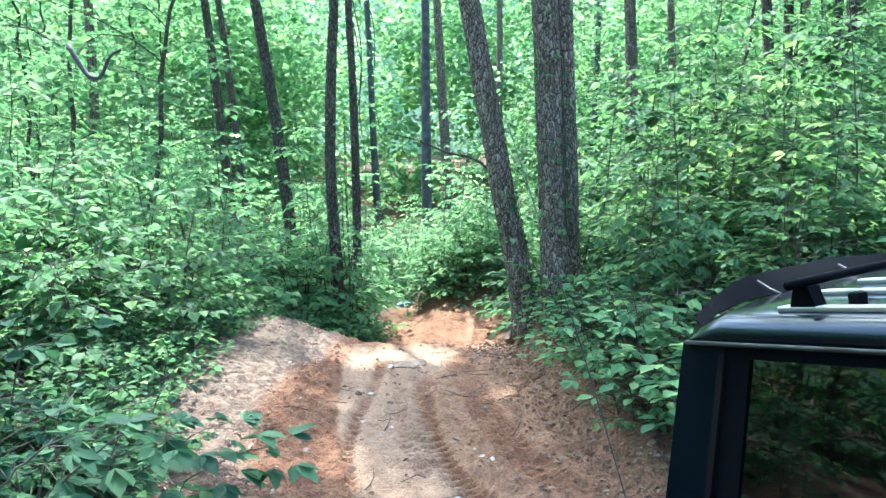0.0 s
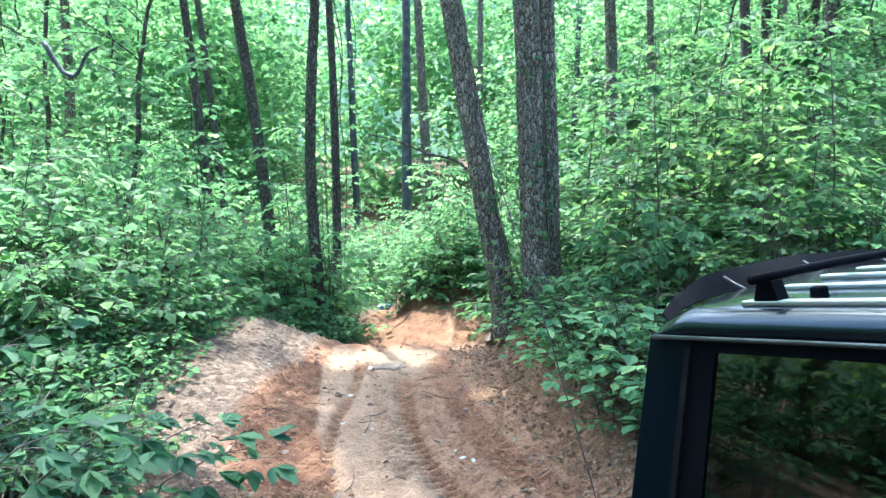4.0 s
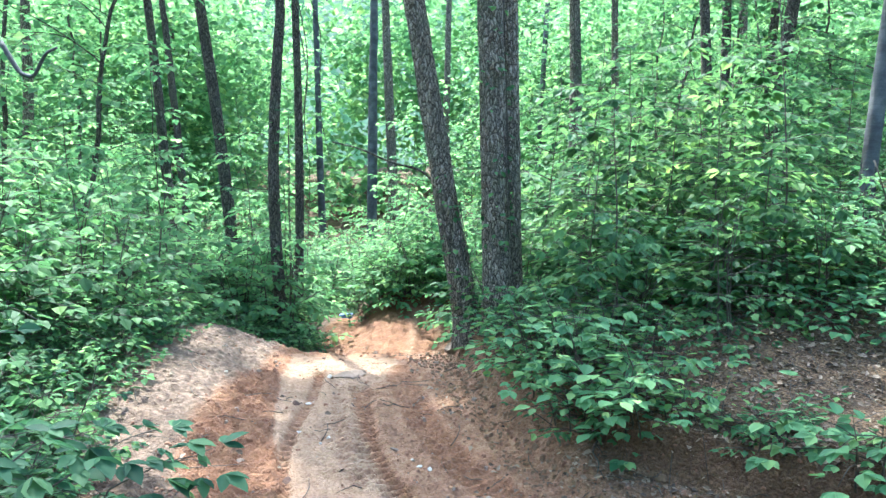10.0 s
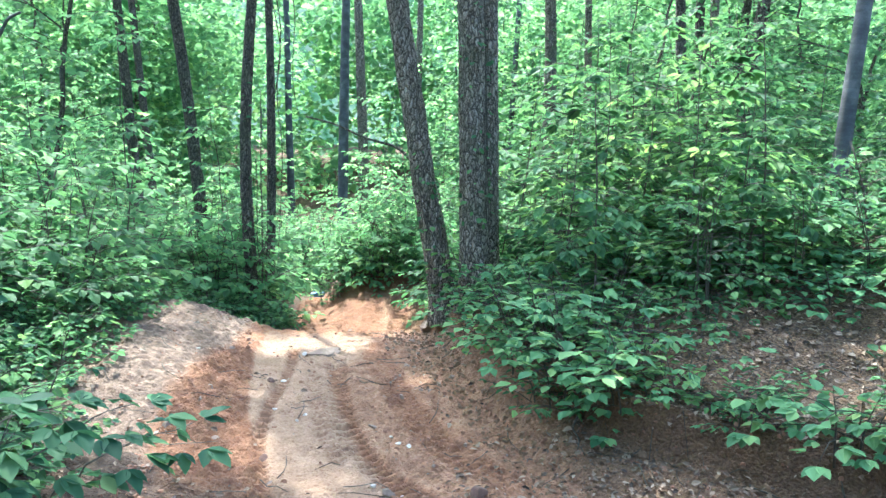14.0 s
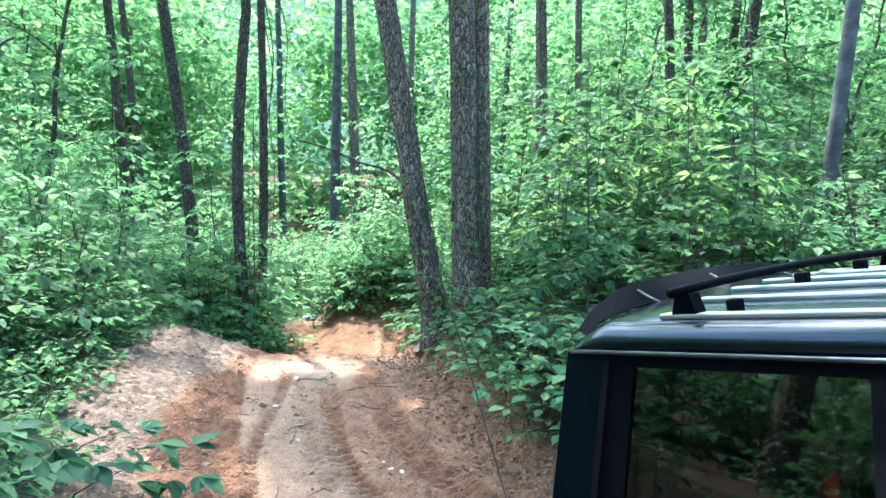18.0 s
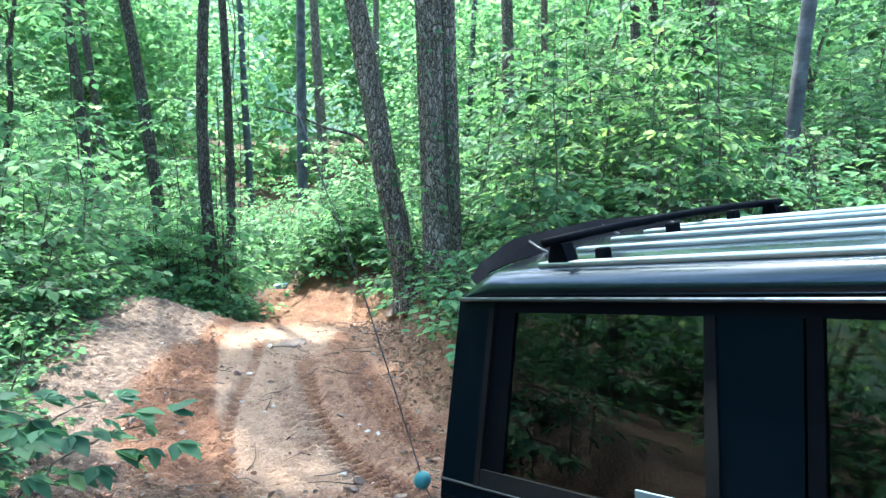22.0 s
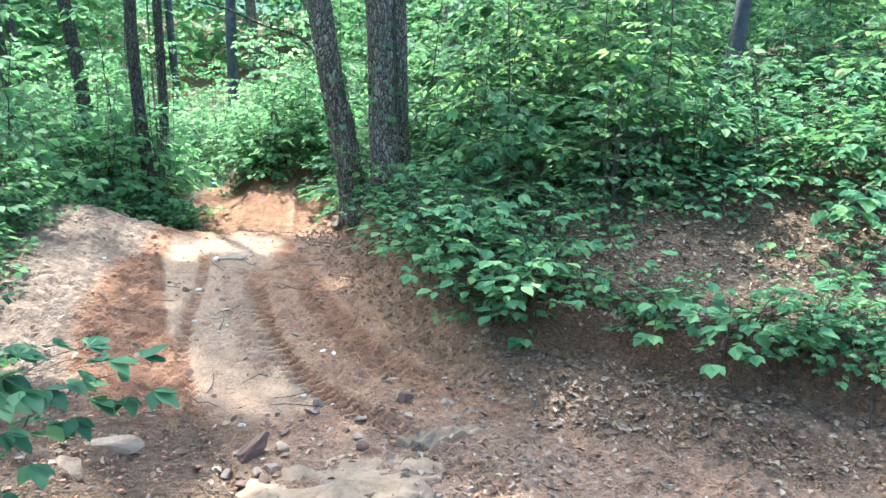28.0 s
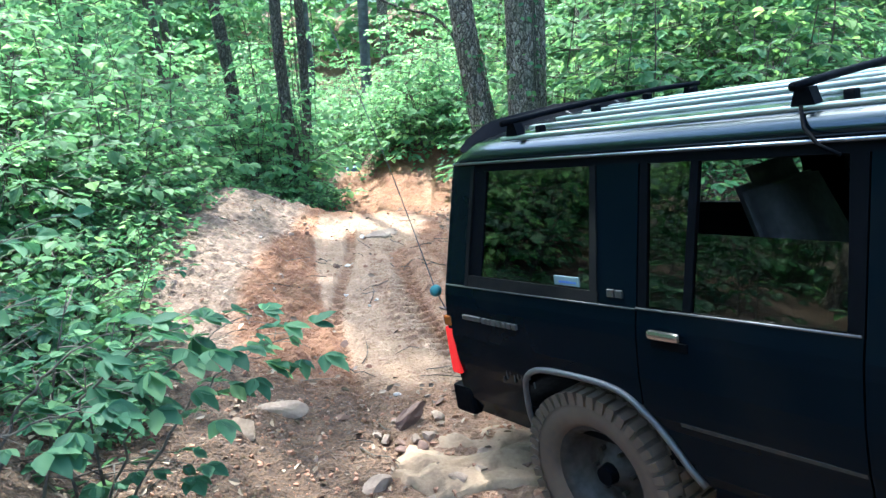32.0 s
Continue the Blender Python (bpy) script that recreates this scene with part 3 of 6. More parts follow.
def tall_tree(x, y, radius, lean, tall, rng, bark, label, bow=0.0, limbs=5, leaf=0.24, crown_from=0.55):
    """A canopy tree: flared trunk, limbs and a high crown."""
    foot, pts = trunk_line(x, y, lean, tall, rng, bow)
    root = tagged(new("tree"), label, "tree", "woodland trees")
    root.location = foot
    n = len(pts) - 1
    # closer rings near the foot
    fine = [pts[0] + (pts[1] - pts[0]) * k / 4 for k in range(4)] + pts[1:]
    rad = [radius * (1.0 + 0.55 * math.exp(-np.linalg.norm(p) / 0.22)) * (1 - 0.72 * p[2] / tall) for p in fine]
    if radius > 0.11 and abs(x) < 2 and 7 < y < 9:
        # broken, furrowed surface where the trunk is near
        us = np.concatenate([np.linspace(0, 6.5, 90), np.linspace(7, tall, 10)])
        zs = np.array([p[2] for p in fine])
        fine = [np.array([np.interp(u, zs, [p[i] for p in fine]) for i in range(3)]) for u in us]
        rad = list(np.interp(us, zs, rad))
        v, f = tube(fine, rad, 40)
        seed = Vector((x * 9, y * 7, 0))
        for i, q in enumerate(v):
            c, a = fine[i // 40], i % 40
            d = 0.085 * noise.noise(Vector((math.cos(a * 0.157) * 1.6, math.sin(a * 0.157) * 1.6, q[2] * 1.1)) + seed) + 0.06 * noise.noise(Vector((math.cos(a * 0.157) * 6, math.sin(a * 0.157) * 6, q[2] * 4.5)) + seed)
            v[i] = c + (q - c) * (1 + d * 1.3)
    else:
        v, f = tube(fine, rad, 16, 0.10, rng)
    link_mesh("trunk", v, f, bark, root)
    leaves, twigs = Leaves(), []
    for b in range(limbs):
        f = crown_from + (1 - crown_from) * (b + rng.random() * 0.7) / limbs
        k = min(int(f * n), n - 1)
        spray(leaves, twigs, pts[k], b * 2.4 + rng.gauss(0, 0.3), 0.55 + 0.4 * rng.random(), (2.2 + 2.2 * rng.random()) * (1.2 - 0.6 * f), rng, leaf, 0.10, 0.5, 0.5)
    v, f = twig_mesh(twigs)
    tagged(link_mesh("limb_work", v, f, bark, root), kind="stuff")
    thin_out(leaves, foot)
    v, f = leaves.arrays(fine=False, wide=0.55)
    link_mesh("crown", v, f, LEAF_HIGH_LIT, root, smooth=False)
    return root


# where the canopy is open towards the sun: x, y and half width of the patch of light on the ground
GAPS = [(-1.93, 5.3, 0.22), (-1.78, 5.7, 0.28), (-1.6, 6.1, 0.28), (-1.5, 6.45, 0.2), (-1.53, 5.28, 0.13), (-1.0, 7.42, 0.2), (-0.55, 7.8, 0.24), (-0.2, 7.65, 0.26),
        (0.15, 8.4, 0.3), (0.28, 10.4, 0.42), (2.0, 6.9, 0.3), (3.0, 7.0, 0.3), (2.55, 6.6, 0.25), (-0.05, 11.2, 0.3), (-1.64, 7.7, 0.2), (0.5, 6.6, 0.12), (1.35, 5.3, 0.12)]


def thin_out(leaves, foot):
    """Leaves out of a crown those that stand in the gaps."""
    p = np.array(leaves.pos) + np.array(foot)
    up = (p[:, 2] - 0.05) / to_sun.z
    gx, gy = p[:, 0] - up * to_sun.x, p[:, 1] - up * to_sun.y
    keep = np.ones(len(p), bool)
    for x, y, r in GAPS:
        keep &= np.hypot(gx - x, gy - y) > r + 0.12
    leaves.pos, leaves.dir = np.array(leaves.pos)[keep], np.array(leaves.dir)[keep]
    leaves.nor, leaves.size = np.array(leaves.nor)[keep], np.array(leaves.size)[keep]


R = random.Random(7)
TREES = [  # x, y, radius, lean, bow, tall, bark
    (0.76, 8.05, 0.13, (-0.185, 0.05), 0.0, 17, BARK, "leaning grey-brown oak trunk beside the clay track"),
    (1.03, 7.85, 0.148, (-0.045, 0.05), 0.0, 19, BARK, "thick rough-barked tree with ivy beside the clay track"),
    (1.20, 8.2, 0.115, (-0.03, 0.05), 0.0, 18, BARK, "rough-barked trunk close behind a thicker one"),
    (-1.62, 10.3, 0.085, (-0.02, 0.04), -0.12, 14, BARK_DARK, "slender dark crooked tree at the edge of the track"),
    (-1.66, 11.5, 0.072, (-0.02, 0.05), 0.05, 14, BARK_DARK, "thin dark tree hung with vines"),
    (-2.75, 12.3, 0.105, (-0.13, 0.06), 0.05, 16, BARK_DARK, "dark slender tree leaning among undergrowth"),
    (5.05, 8.5, 0.095, (0.09, 0.05), 0.0, 14, BARK_SMOOTH, "smooth grey young tree on the bank"),
    (-1.3, 21.1, 0.15, (-0.02, 0.03), 0.0, 18, BARK_SMOOTH, "pale straight trunk deep in the wood"),
    (-3.5, 27.3, 0.14, (-0.05, 0.02), 0.0, 20, BARK_SMOOTH, "tall straight pale trunk deep in the wood"),
    (-0.75, 23.3, 0.17, (-0.05, 0.03), 0.0, 19, BARK, "straight trunk deep in the wood"),
    (3.9, 26.8, 0.11, (0.03, 0.02), 0.0, 20, BARK_SMOOTH, "slim pale trunk far off in the wood"),
    (3.05, 14.5, 0.13, (-0.03, 0.03), 0.0, 17, BARK, "ivy-flecked trunk on the wooded slope"),
    (5.3, 20.9, 0.12, (-0.03, 0.02), 0.0, 18, BARK, "dark trunk on the wooded slope"),
    (5.35, 13.7, 0.105, (-0.06, 0.02), 0.0, 16, BARK_DARK, "dark trunk on the wooded slope"),
    (6.25, 15.8, 0.11, (0.0, 0.03), 0.0, 16, BARK_DARK, "dark trunk on the wooded slope"),
    (7.4, 16.9, 0.12, (0.06, 0.02), 0.0, 16, BARK_DARK, "leaning dark trunk on the wooded slope"),
    (6.1, 13.8, 0.14, (0.12, 0.02), 0.0, 16, BARK_DARK, "leaning thick dark trunk on the wooded slope"),
    (-5.8, 19.9, 0.11, (-0.12, 0.03), 0.0, 17, BARK_DARK, "dark trunk among young trees"),
    (-4.6, 15.1, 0.105, (-0.10, 0.03), 0.0, 16, BARK_DARK, "dark trunk among young trees"),
    (-8.5, 17.0, 0.13, (0.02, 0.0), 0.0, 17, BARK, "trunk half hidden by leaves"),
    (-11.0, 12.0, 0.14, (0.0, 0.03), 0.0, 17, BARK, "trunk half hidden by leaves"),
    (10.0, 11.0, 0.14, (0.03, 0.0), 0.0, 16, BARK, "trunk half hidden by leaves"),
    (9.0, 22.0, 0.15, (0.0, 0.0), 0.0, 18, BARK, "trunk half hidden by leaves"),
    (0.8, 30.0, 0.16, (0.0, 0.0), 0.0, 19, BARK, "trunk half hidden by leaves"),
    (-9.0, 28.0, 0.16, (0.0, 0.0), 0.0, 19, BARK, "trunk half hidden by leaves"),
    (-5.5, -3.0, 0.16, (0.02, 0.0), 0.0, 17, BARK, "unseen oak added behind the standing place"),
    (-2.5, -6.5, 0.16, (0.0, 0.02), 0.0, 17, BARK, "unseen oak added behind the standing place"),
    (2.5, -9.0, 0.18, (0.0, 0.0), 0.0, 17, BARK, "oak trunk uphill beside the track"),
    (-8.5, 3.0, 0.15, (0.0, 0.0), 0.0, 17, BARK, "unseen oak added among undergrowth"),
    # three oaks out of view, added so their crowns shade the near left
    (-5.2, 6.6, 0.15, (0.05, 0.0), 0.0, 15, BARK, "unseen oak added among undergrowth"),
    (-4.0, 1.6, 0.14, (0.06, 0.02), 0.0, 13, BARK, "unseen oak added among undergrowth"),
    (-3.6, -1.6, 0.14, (0.04, 0.03), 0.0, 13, BARK, "unseen oak added behind the standing place"),
    (10.0, 2.0, 0.15, (0.0, 0.0), 0.0, 17, BARK, "oak trunk on the wooded slope"),
]
# crown density, mostly above view, is set to steer sun and shade
for tx, ty, tr, tl, tb, th, bark, label in TREES:
    tall_tree(tx, ty, tr, tl, th, R, bark, label, tb, *((6, 0.22, 0.45) if tx < -3 and -2 < ty < 7 else (6, 0.24, 0.42) if tx > 4 and 13 < ty < 18 else (3, 0.22, 0.55) if tx > 0.5 and 5 < ty < 18 else (11, 0.26, 0.52) if -1.8 < tx < -1.5 and 10 < ty < 12 else (4,) if tx == -2.75 else (5 if ty < 18 else 2,)))


def scatter(prototypes, spots, rng, label, category, group, scale=(0.8, 1.2)):
    """Copies of the prototypes at the spots; the prototypes take the first spots themselves."""
    for i, (x, y) in enumerate(spots):
        proto = prototypes[i % len(prototypes)]
        s = scale[0] + (scale[1] - scale[0]) * rng.random()
        m = pose(x, y, height(x, y) - 0.02, rng.gauss(0, 3), rng.gauss(0, 3), rng.random() * 360)
        if i < len(prototypes):
            proto.matrix_basis = m @ Matrix.Diagonal((s, s, s, 1))
            tagged(proto, label, category, group)
        else:
            keep = proto.scale.copy()
            proto.scale = (s, s, s)
            copy_thing(proto, m)
            proto.scale = keep


def spots(rng, count, x0, x1, y0, y1, test, apart=0.4, tries=60):
    out = []
    for _ in range(count * tries):
        if len(out) >= count:
            break
        x, y = rng.uniform(x0, x1), rng.uniform(y0, y1)
        if test(x, y) and all((x - a) ** 2 + (y - b) ** 2 > apart ** 2 for a, b in out):
            out.append((x, y))
    return out


def off_track(x, y, right=0.5, left=0.25):
    toe, edge = float(along(TOE, x, y)[0]), -float(along(EDGE, x, y)[0])
    return toe > right or edge > left or y > 15.2


def on_left(x, y, by=0.25):
    return -float(along(EDGE, x, y)[0]) > by


def on_right(x, y, by=0.5):
    return float(along(TOE, x, y)[0]) > by


# shrubs that cover the floor
shrubs = [plant("shrub", random.Random(20 + i), 0.75 + 0.12 * i, (0, 0), 0.009, 7, 0.6, 0.084, 0.045, 0.12, 3, LEAF_HIGH_LIT if i % 2 else LEAF_FRESH, TWIG, "half", 0.35, 0.6, 0.3, 0.12) for i in range(4)]
S = random.Random(31)
left_spots = spots(S, 130, -9, -0.9, 4.6, 15, lambda x, y: on_left(x, y, 0.35) and not (y < 5 and x > -2.2), 0.42)
dip_spots = spots(S, 64, -4, 5, 8.6, 18, lambda x, y: off_track(x, y, 0.45, 0.4), 0.5)
back_spots = spots(S, 34, -8.5, -2.0, 0.3, 4.8, lambda x, y: on_left(x, y, 0.35), 0.6) + spots(S, 20, -8, 1.0, -7, 2.2, lambda x, y: on_left(x, y, 0.5) and math.hypot(x, y) > 1.6, 0.7)
dip_spots += [(1.2, 10.4), (1.15, 11.2), (1.15, 11.9), (0.8, 12.5), (0.4, 12.95), (0.0, 13.3), (-0.3, 13.8), (1.35, 9.6), (1.5, 10.9), (0.6, 13.4), (-0.2, 15.2), (0.1, 12.4), (0.7, 12.8), (-0.35, 12.5), (0.35, 13.6), (-0.2, 13.1)]
far_spots = spots(S, 44, -5, 4, 15.5, 26, lambda x, y: off_track(x, y, 0.3, 0.3), 0.8)
edge_spots = spots(S, 75, -3.4, -0.8, 3.6, 10.5, lambda x, y: on_left(x, y, 0.08) and not on_left(x, y, 0.6), 0.2)
low_cover = [plant("low_plant", random.Random(34 + i), 0.34, (0, 0), 0.005, 7, 0.3, 0.05, 0.03, 0.05, 4, LEAF_FRESH if i else LEAF_HIGH_LIT, TWIG, "half", 0.5, 0.6, 0.45, 0.1) for i in range(3)]
scatter(low_cover, edge_spots, S, "low leafy plant creeping onto the bare soil", "low plant", "low plants at the edge of the track", (0.75, 1.4))
scatter([plant("light_shrub", random.Random(28 + i), 0.8, (0, 0), 0.008, 8, 0.5, 0.07, 0.04, 0.1, 4, LEAF_HIGH_LIT, TWIG, "half", 0.5, 0.7, 0.45, 0.2) for i in range(2)], spots(S, 60, -6.5, -1.6, 5.0, 11.5, lambda x, y: on_left(x, y, 0.6), 0.45) + [(-0.3, 12.3), (0.0, 12.2), (0.3, 12.15), (0.6, 12.0), (0.85, 11.6), (-0.5, 12.6), (0.15, 12.5)], S, "knee-high light green shrub in dense undergrowth", "shrub", "undergrowth beside the track", (0.9, 1.6))
scatter(shrubs, left_spots + dip_spots, S, "knee-high leafy green shrub in dense undergrowth", "shrub", "undergrowth beside the track", (0.9, 1.55))
near_bush = [plant("deep_green_bush", random.Random(24 + i), 0.8 + 0.1 * i, (0, 0), 0.008, 7, 0.5, 0.09, 0.07, 0.15, 3, LEAF_DEEP_SHADE, TWIG, "half", 0.5, 0.7, 0.3, 0.12) for i in range(3)]
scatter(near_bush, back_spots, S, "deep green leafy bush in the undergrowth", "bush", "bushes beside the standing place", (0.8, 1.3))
far_bush = [plant("woodland_bush", random.Random(26 + i), 1.1, (0, 0), 0.01, 8, 0.7, 0.085, 0.05, 0.1, 3, LEAF_HIGH_LIT, TWIG, False, 0.5, 0.7, 0.4, 0.15) for i in range(2)]
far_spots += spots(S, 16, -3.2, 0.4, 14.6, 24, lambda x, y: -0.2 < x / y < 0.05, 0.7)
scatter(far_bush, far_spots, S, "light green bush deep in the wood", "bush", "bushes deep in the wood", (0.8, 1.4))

# broad-leaved plants that hang over the cut bank
BANK_KINDS = [  # height, branches, reach, leaf, gap, stems, material, leaflets, width, lift
    (0.42, 7, 0.40, 0.088, 0.085, 3, LEAF_BANK, 1, 0.50, 0.3), (0.50, 7, 0.40, 0.062, 0.10, 3, LEAF_BANK, 5, 0.44, 0.35), (0.60, 6, 0.45, 0.08, 0.11, 3, LEAF_BANK, 3, 0.48, 0.3),
    (0.36, 8, 0.36, 0.048, 0.035, 4, LEAF_FRESH, 1, 0.40, 0.45), (0.45, 6, 0.46, 0.10, 0.125, 2, LEAF_BANK, 3, 0.48, 0.25), (0.55, 7, 0.42, 0.075, 0.06, 3, LEAF_SUN, 1, 0.46, 0.4)]
bank_plants = [plant("bank_shrub", random.Random(80 + i), k[0], (0, 0), 0.007, k[1], k[2], k[3], k[4], 0.22, k[5], k[6], TWIG, "half" if k[3] < 0.05 else True, k[9], 0.6, 0.25, 0.14, k[7], k[8]) for i, k in enumerate(BANK_KINDS)]
lip = []
for tx, ty in spots(S, 85, 0.6, 6.0, 2.6, 9.5, lambda x, y: on_right(x, y, 0.30) and not on_right(x, y, 2.3) and (x + y < 10.5), 0.25):
    if tx > 2.1 and S.random() < (0.88 if on_right(tx, ty, 0.55) else 0.3):
        continue
    lip.append((tx, ty))
lip += spots(S, 18, 1.15, 4.6, 2.7, 6.2, lambda x, y: on_right(x, y, 0.24) and not on_right(x, y, 0.48), 0.15)
lip += [(-0.62, 12.05), (-0.3, 11.98), (0.0, 11.93), (0.3, 11.9), (0.58, 11.82), (-0.85, 12.5)]
lip += [(1.35, 7.0), (0.92, 6.95), (1.0, 6.65), (1.08, 6.4), (1.18, 6.1), (1.3, 5.8), (1.42, 5.5), (1.58, 5.2), (1.3, 7.4), (0.98, 7.45), (1.15, 7.2), (1.12, 7.62), (1.0, 8.3), (1.05, 8.8), (1.2, 9.2), (1.25, 6.7), (1.33, 6.3), (1.5, 5.85), (1.25, 9.8)]
scatter(bank_plants, lip, S, "low shrub with broad flat leaves on the cut bank", "shrub", "plants on the bank", (0.7, 1.25))

slope_shrubs = [plant("slope_shrub", random.Random(86 + i), 0.7 + 0.15 * i, (0, 0), 0.008, 8, 0.55, (0.11, 0.085, 0.06)[i], (0.12, 0.06, 0.04)[i], 0.12, 3, (LEAF_BANK, LEAF_BANK, LEAF_FRESH)[i], TWIG, "half", 0.4, 0.6, 0.28, 0.15, 1 if i else 3) for i in range(3)]
scatter(slope_shrubs, spots(S, 20, 1.8, 4.4, 5.9, 8.4, lambda x, y: on_right(x, y, 1.0), 0.42) + spots(S, 75, 1.6, 9.0, 4.6, 12.5, lambda x, y: on_right(x, y, 1.6) and x + y > 9.9, 0.5), S, "leafy shrub on the wooded slope", "shrub", "shrubs on the slope", (0.8, 1.3))

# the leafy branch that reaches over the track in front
low_bush = [plant("leafy_bush", random.Random(95 + i), 0.62 + 0.08 * i, (0.12, 0.10), 0.008, 6, 0.48, 0.075, 0.10, 0.3, 2, LEAF_DEEP_SHADE, TWIG, True, 0.3, 0.5, 0.3, 0.1, 3) for i in range(3)]
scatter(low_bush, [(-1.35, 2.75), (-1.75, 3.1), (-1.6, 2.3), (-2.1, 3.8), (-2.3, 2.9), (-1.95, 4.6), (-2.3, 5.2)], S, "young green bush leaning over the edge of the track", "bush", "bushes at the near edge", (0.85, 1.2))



def reaching_branch(foot, tip, seed, label):
    """One thin shoot that arches from its foot to its tip, with leaves in threes towards the end."""
    rng = random.Random(seed)
    root = tagged(new("leaning_shoot"), label, "bush", "bushes at the near edge")
    base = np.array([foot[0], foot[1], height(*foot)])
    root.location = base
    end = np.array(tip) - base
    bend = end * np.array([0.35, 0.35, 1.05])
    u = np.linspace(0, 1, 16)[:, None]
    pts = 2 * u * (1 - u) * bend + u * u * end + np.array([[rng.gauss(0, 0.008), rng.gauss(0, 0.008), rng.gauss(0, 0.006)] for _ in u])
    v, f = tube(pts, np.linspace(0.007, 0.002, 16), 6)
    link_mesh("stem", v, f, TWIG, root)
    lv, tw = Leaves(), []
    for k in range(7, 16, 3):
        way = pts[k] - pts[k - 1]
        for sgn in (-1, 1):
            a = math.atan2(way[1], way[0]) + sgn * rng.uniform(0.6, 1.2)
            spray(lv, tw, pts[k], a, 0.15, rng.uniform(0.10, 0.24) * (1.25 - 0.03 * k), rng, 0.12, 0.10, 0.7, 0.25, False, 3)
    fan(lv, pts[-1], pts[-1] - pts[-2], np.array([0.1, -0.1, 1.0]), 0.12, rng, 5)
    v, f = twig_mesh([(p, [r * 0.6 for r in rr]) for p, rr in tw])
    tagged(link_mesh("twigwork", v, f, TWIG, root), kind="stuff")
    v, f = lv.arrays(0.38, True)
    link_mesh("crown", v, f, LEAF_DEEP_SHADE, root)


for k, (foot, tip) in enumerate((((-1.25, 2.75), (-0.60, 3.3, 0.74)), ((-1.3, 2.7), (-0.80, 3.25, 0.84)), ((-1.45, 2.6), (-0.95, 2.95, 0.93)), ((-1.6, 2.6), (-1.15, 2.9, 0.95)), ((-1.65, 2.4), (-1.2, 2.6, 0.78)))):
    reaching_branch(foot, tip, 300 + k, "arching green shoot that leans out over the track")

# saplings on both sides; the left ones carry a lit leaf tone
saplings = [plant("sapling", random.Random(40 + i), 1.9 + 0.28 * i, (R.gauss(0, 0.06), R.gauss(0, 0.06)), 0.012, 19, 1.05, 0.108, 0.062, 0.14, 1, (LEAF_SUN, LEAF_FRESH, LEAF_SUN, LEAF_BANK, LEAF_FRESH)[i], TWIG, "half", 0.12, 0.5, 0.2) for i in range(5)]
lit_saplings = [plant("sapling", random.Random(45 + i), 2.1 + 0.5 * i, (R.gauss(0, 0.06), R.gauss(0, 0.06)), 0.012, 16, 1.1, 0.10, 0.06, 0.08, 1, LEAF_HIGH_LIT, TWIG, "half", 0.12, 0.5, 0.22) for i in range(4)]
right_spots = spots(S, 42, 0.9, 9, 6.0, 17, lambda x, y: on_right(x, y, 0.9) and y > 8.6 and not (0.5 < x / y < 0.7 and y < 9.5), 0.5)
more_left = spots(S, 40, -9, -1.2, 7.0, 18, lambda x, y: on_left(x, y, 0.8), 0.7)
back_trees = spots(S, 7, -8.5, -3.6, 0.5, 5.0, lambda x, y: on_left(x, y, 1.6), 1.0) + spots(S, 12, -9, 1.0, -9, 3.0, lambda x, y: on_left(x, y, 1.2) and math.hypot(x, y) > 3.0, 1.0)
right_spots += spots(S, 9, 2.0, 6.2, 6.6, 10.4, lambda x, y: on_right(x, y, 1.9) and 0.22 < x / y < 0.72 and not 0.48 < x / y < 0.7, 0.6)
scatter(saplings, right_spots + back_trees, S, "slim young tree with fresh green leaves", "sapling", "young trees in the wood", (0.75, 1.2))
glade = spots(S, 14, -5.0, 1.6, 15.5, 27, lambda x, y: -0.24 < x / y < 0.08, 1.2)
scatter(lit_saplings, more_left + glade + [(0.45, 12.6), (-0.25, 12.9), (0.1, 13.4)], S, "slim young tree with light green leaves", "sapling", "young trees in the wood", (0.75, 1.2))
broad = [plant("broadleaf_sapling", random.Random(140 + i), 2.1 + 0.3 * i, (R.gauss(0, 0.03), R.gauss(0, 0.03)), 0.012, 13, 0.75, 0.125, (0.12, 0.065, 0.15, 0.065)[i], 0.22, 1, (LEAF_BANK, LEAF_SUN, LEAF_FRESH, LEAF_FRESH)[i], TWIG, True, 0.25, 0.7, 0.22, 0.0, (3, 1, 5, 1)[i], 0.42) for i in range(4)]
scatter(broad, [(1.74, 7.0), (2.9, 7.05), (1.95, 6.7), (2.4, 7.9), (3.5, 7.9), (1.75, 7.7), (6.6, 8.9), (2.2, 9.0), (3.2, 9.0), (6.3, 6.2), (3.3, 6.4), (5.8, 5.6), (6.3, 7.0), (4.9, 5.7)], S, "young tree with large soft green leaves on the bank", "sapling", "broad-leaved saplings on the bank", (0.85, 1.1))

tall_broad = [plant("broadleaf_sapling", random.Random(150 + i), 2.7 + 0.25 * i, (R.gauss(0, 0.03), R.gauss(0, 0.03)), 0.014, 20, 1.1, 0.12, 0.07, 0.18, 1, LEAF_FRESH, TWIG, "half", 0.12, 0.5, 0.25) for i in range(3)]
scatter(tall_broad, [(2.75, 9.5), (3.4, 9.9), (4.15, 10.2), (3.8, 9.0), (4.5, 9.3), (2.15, 9.9), (6.6, 9.4), (7.1, 8.2), (5.9, 10.6)], S, "tall young tree with layered yellow-green leaves", "sapling", "broad-leaved saplings on the bank", (0.95, 1.15))

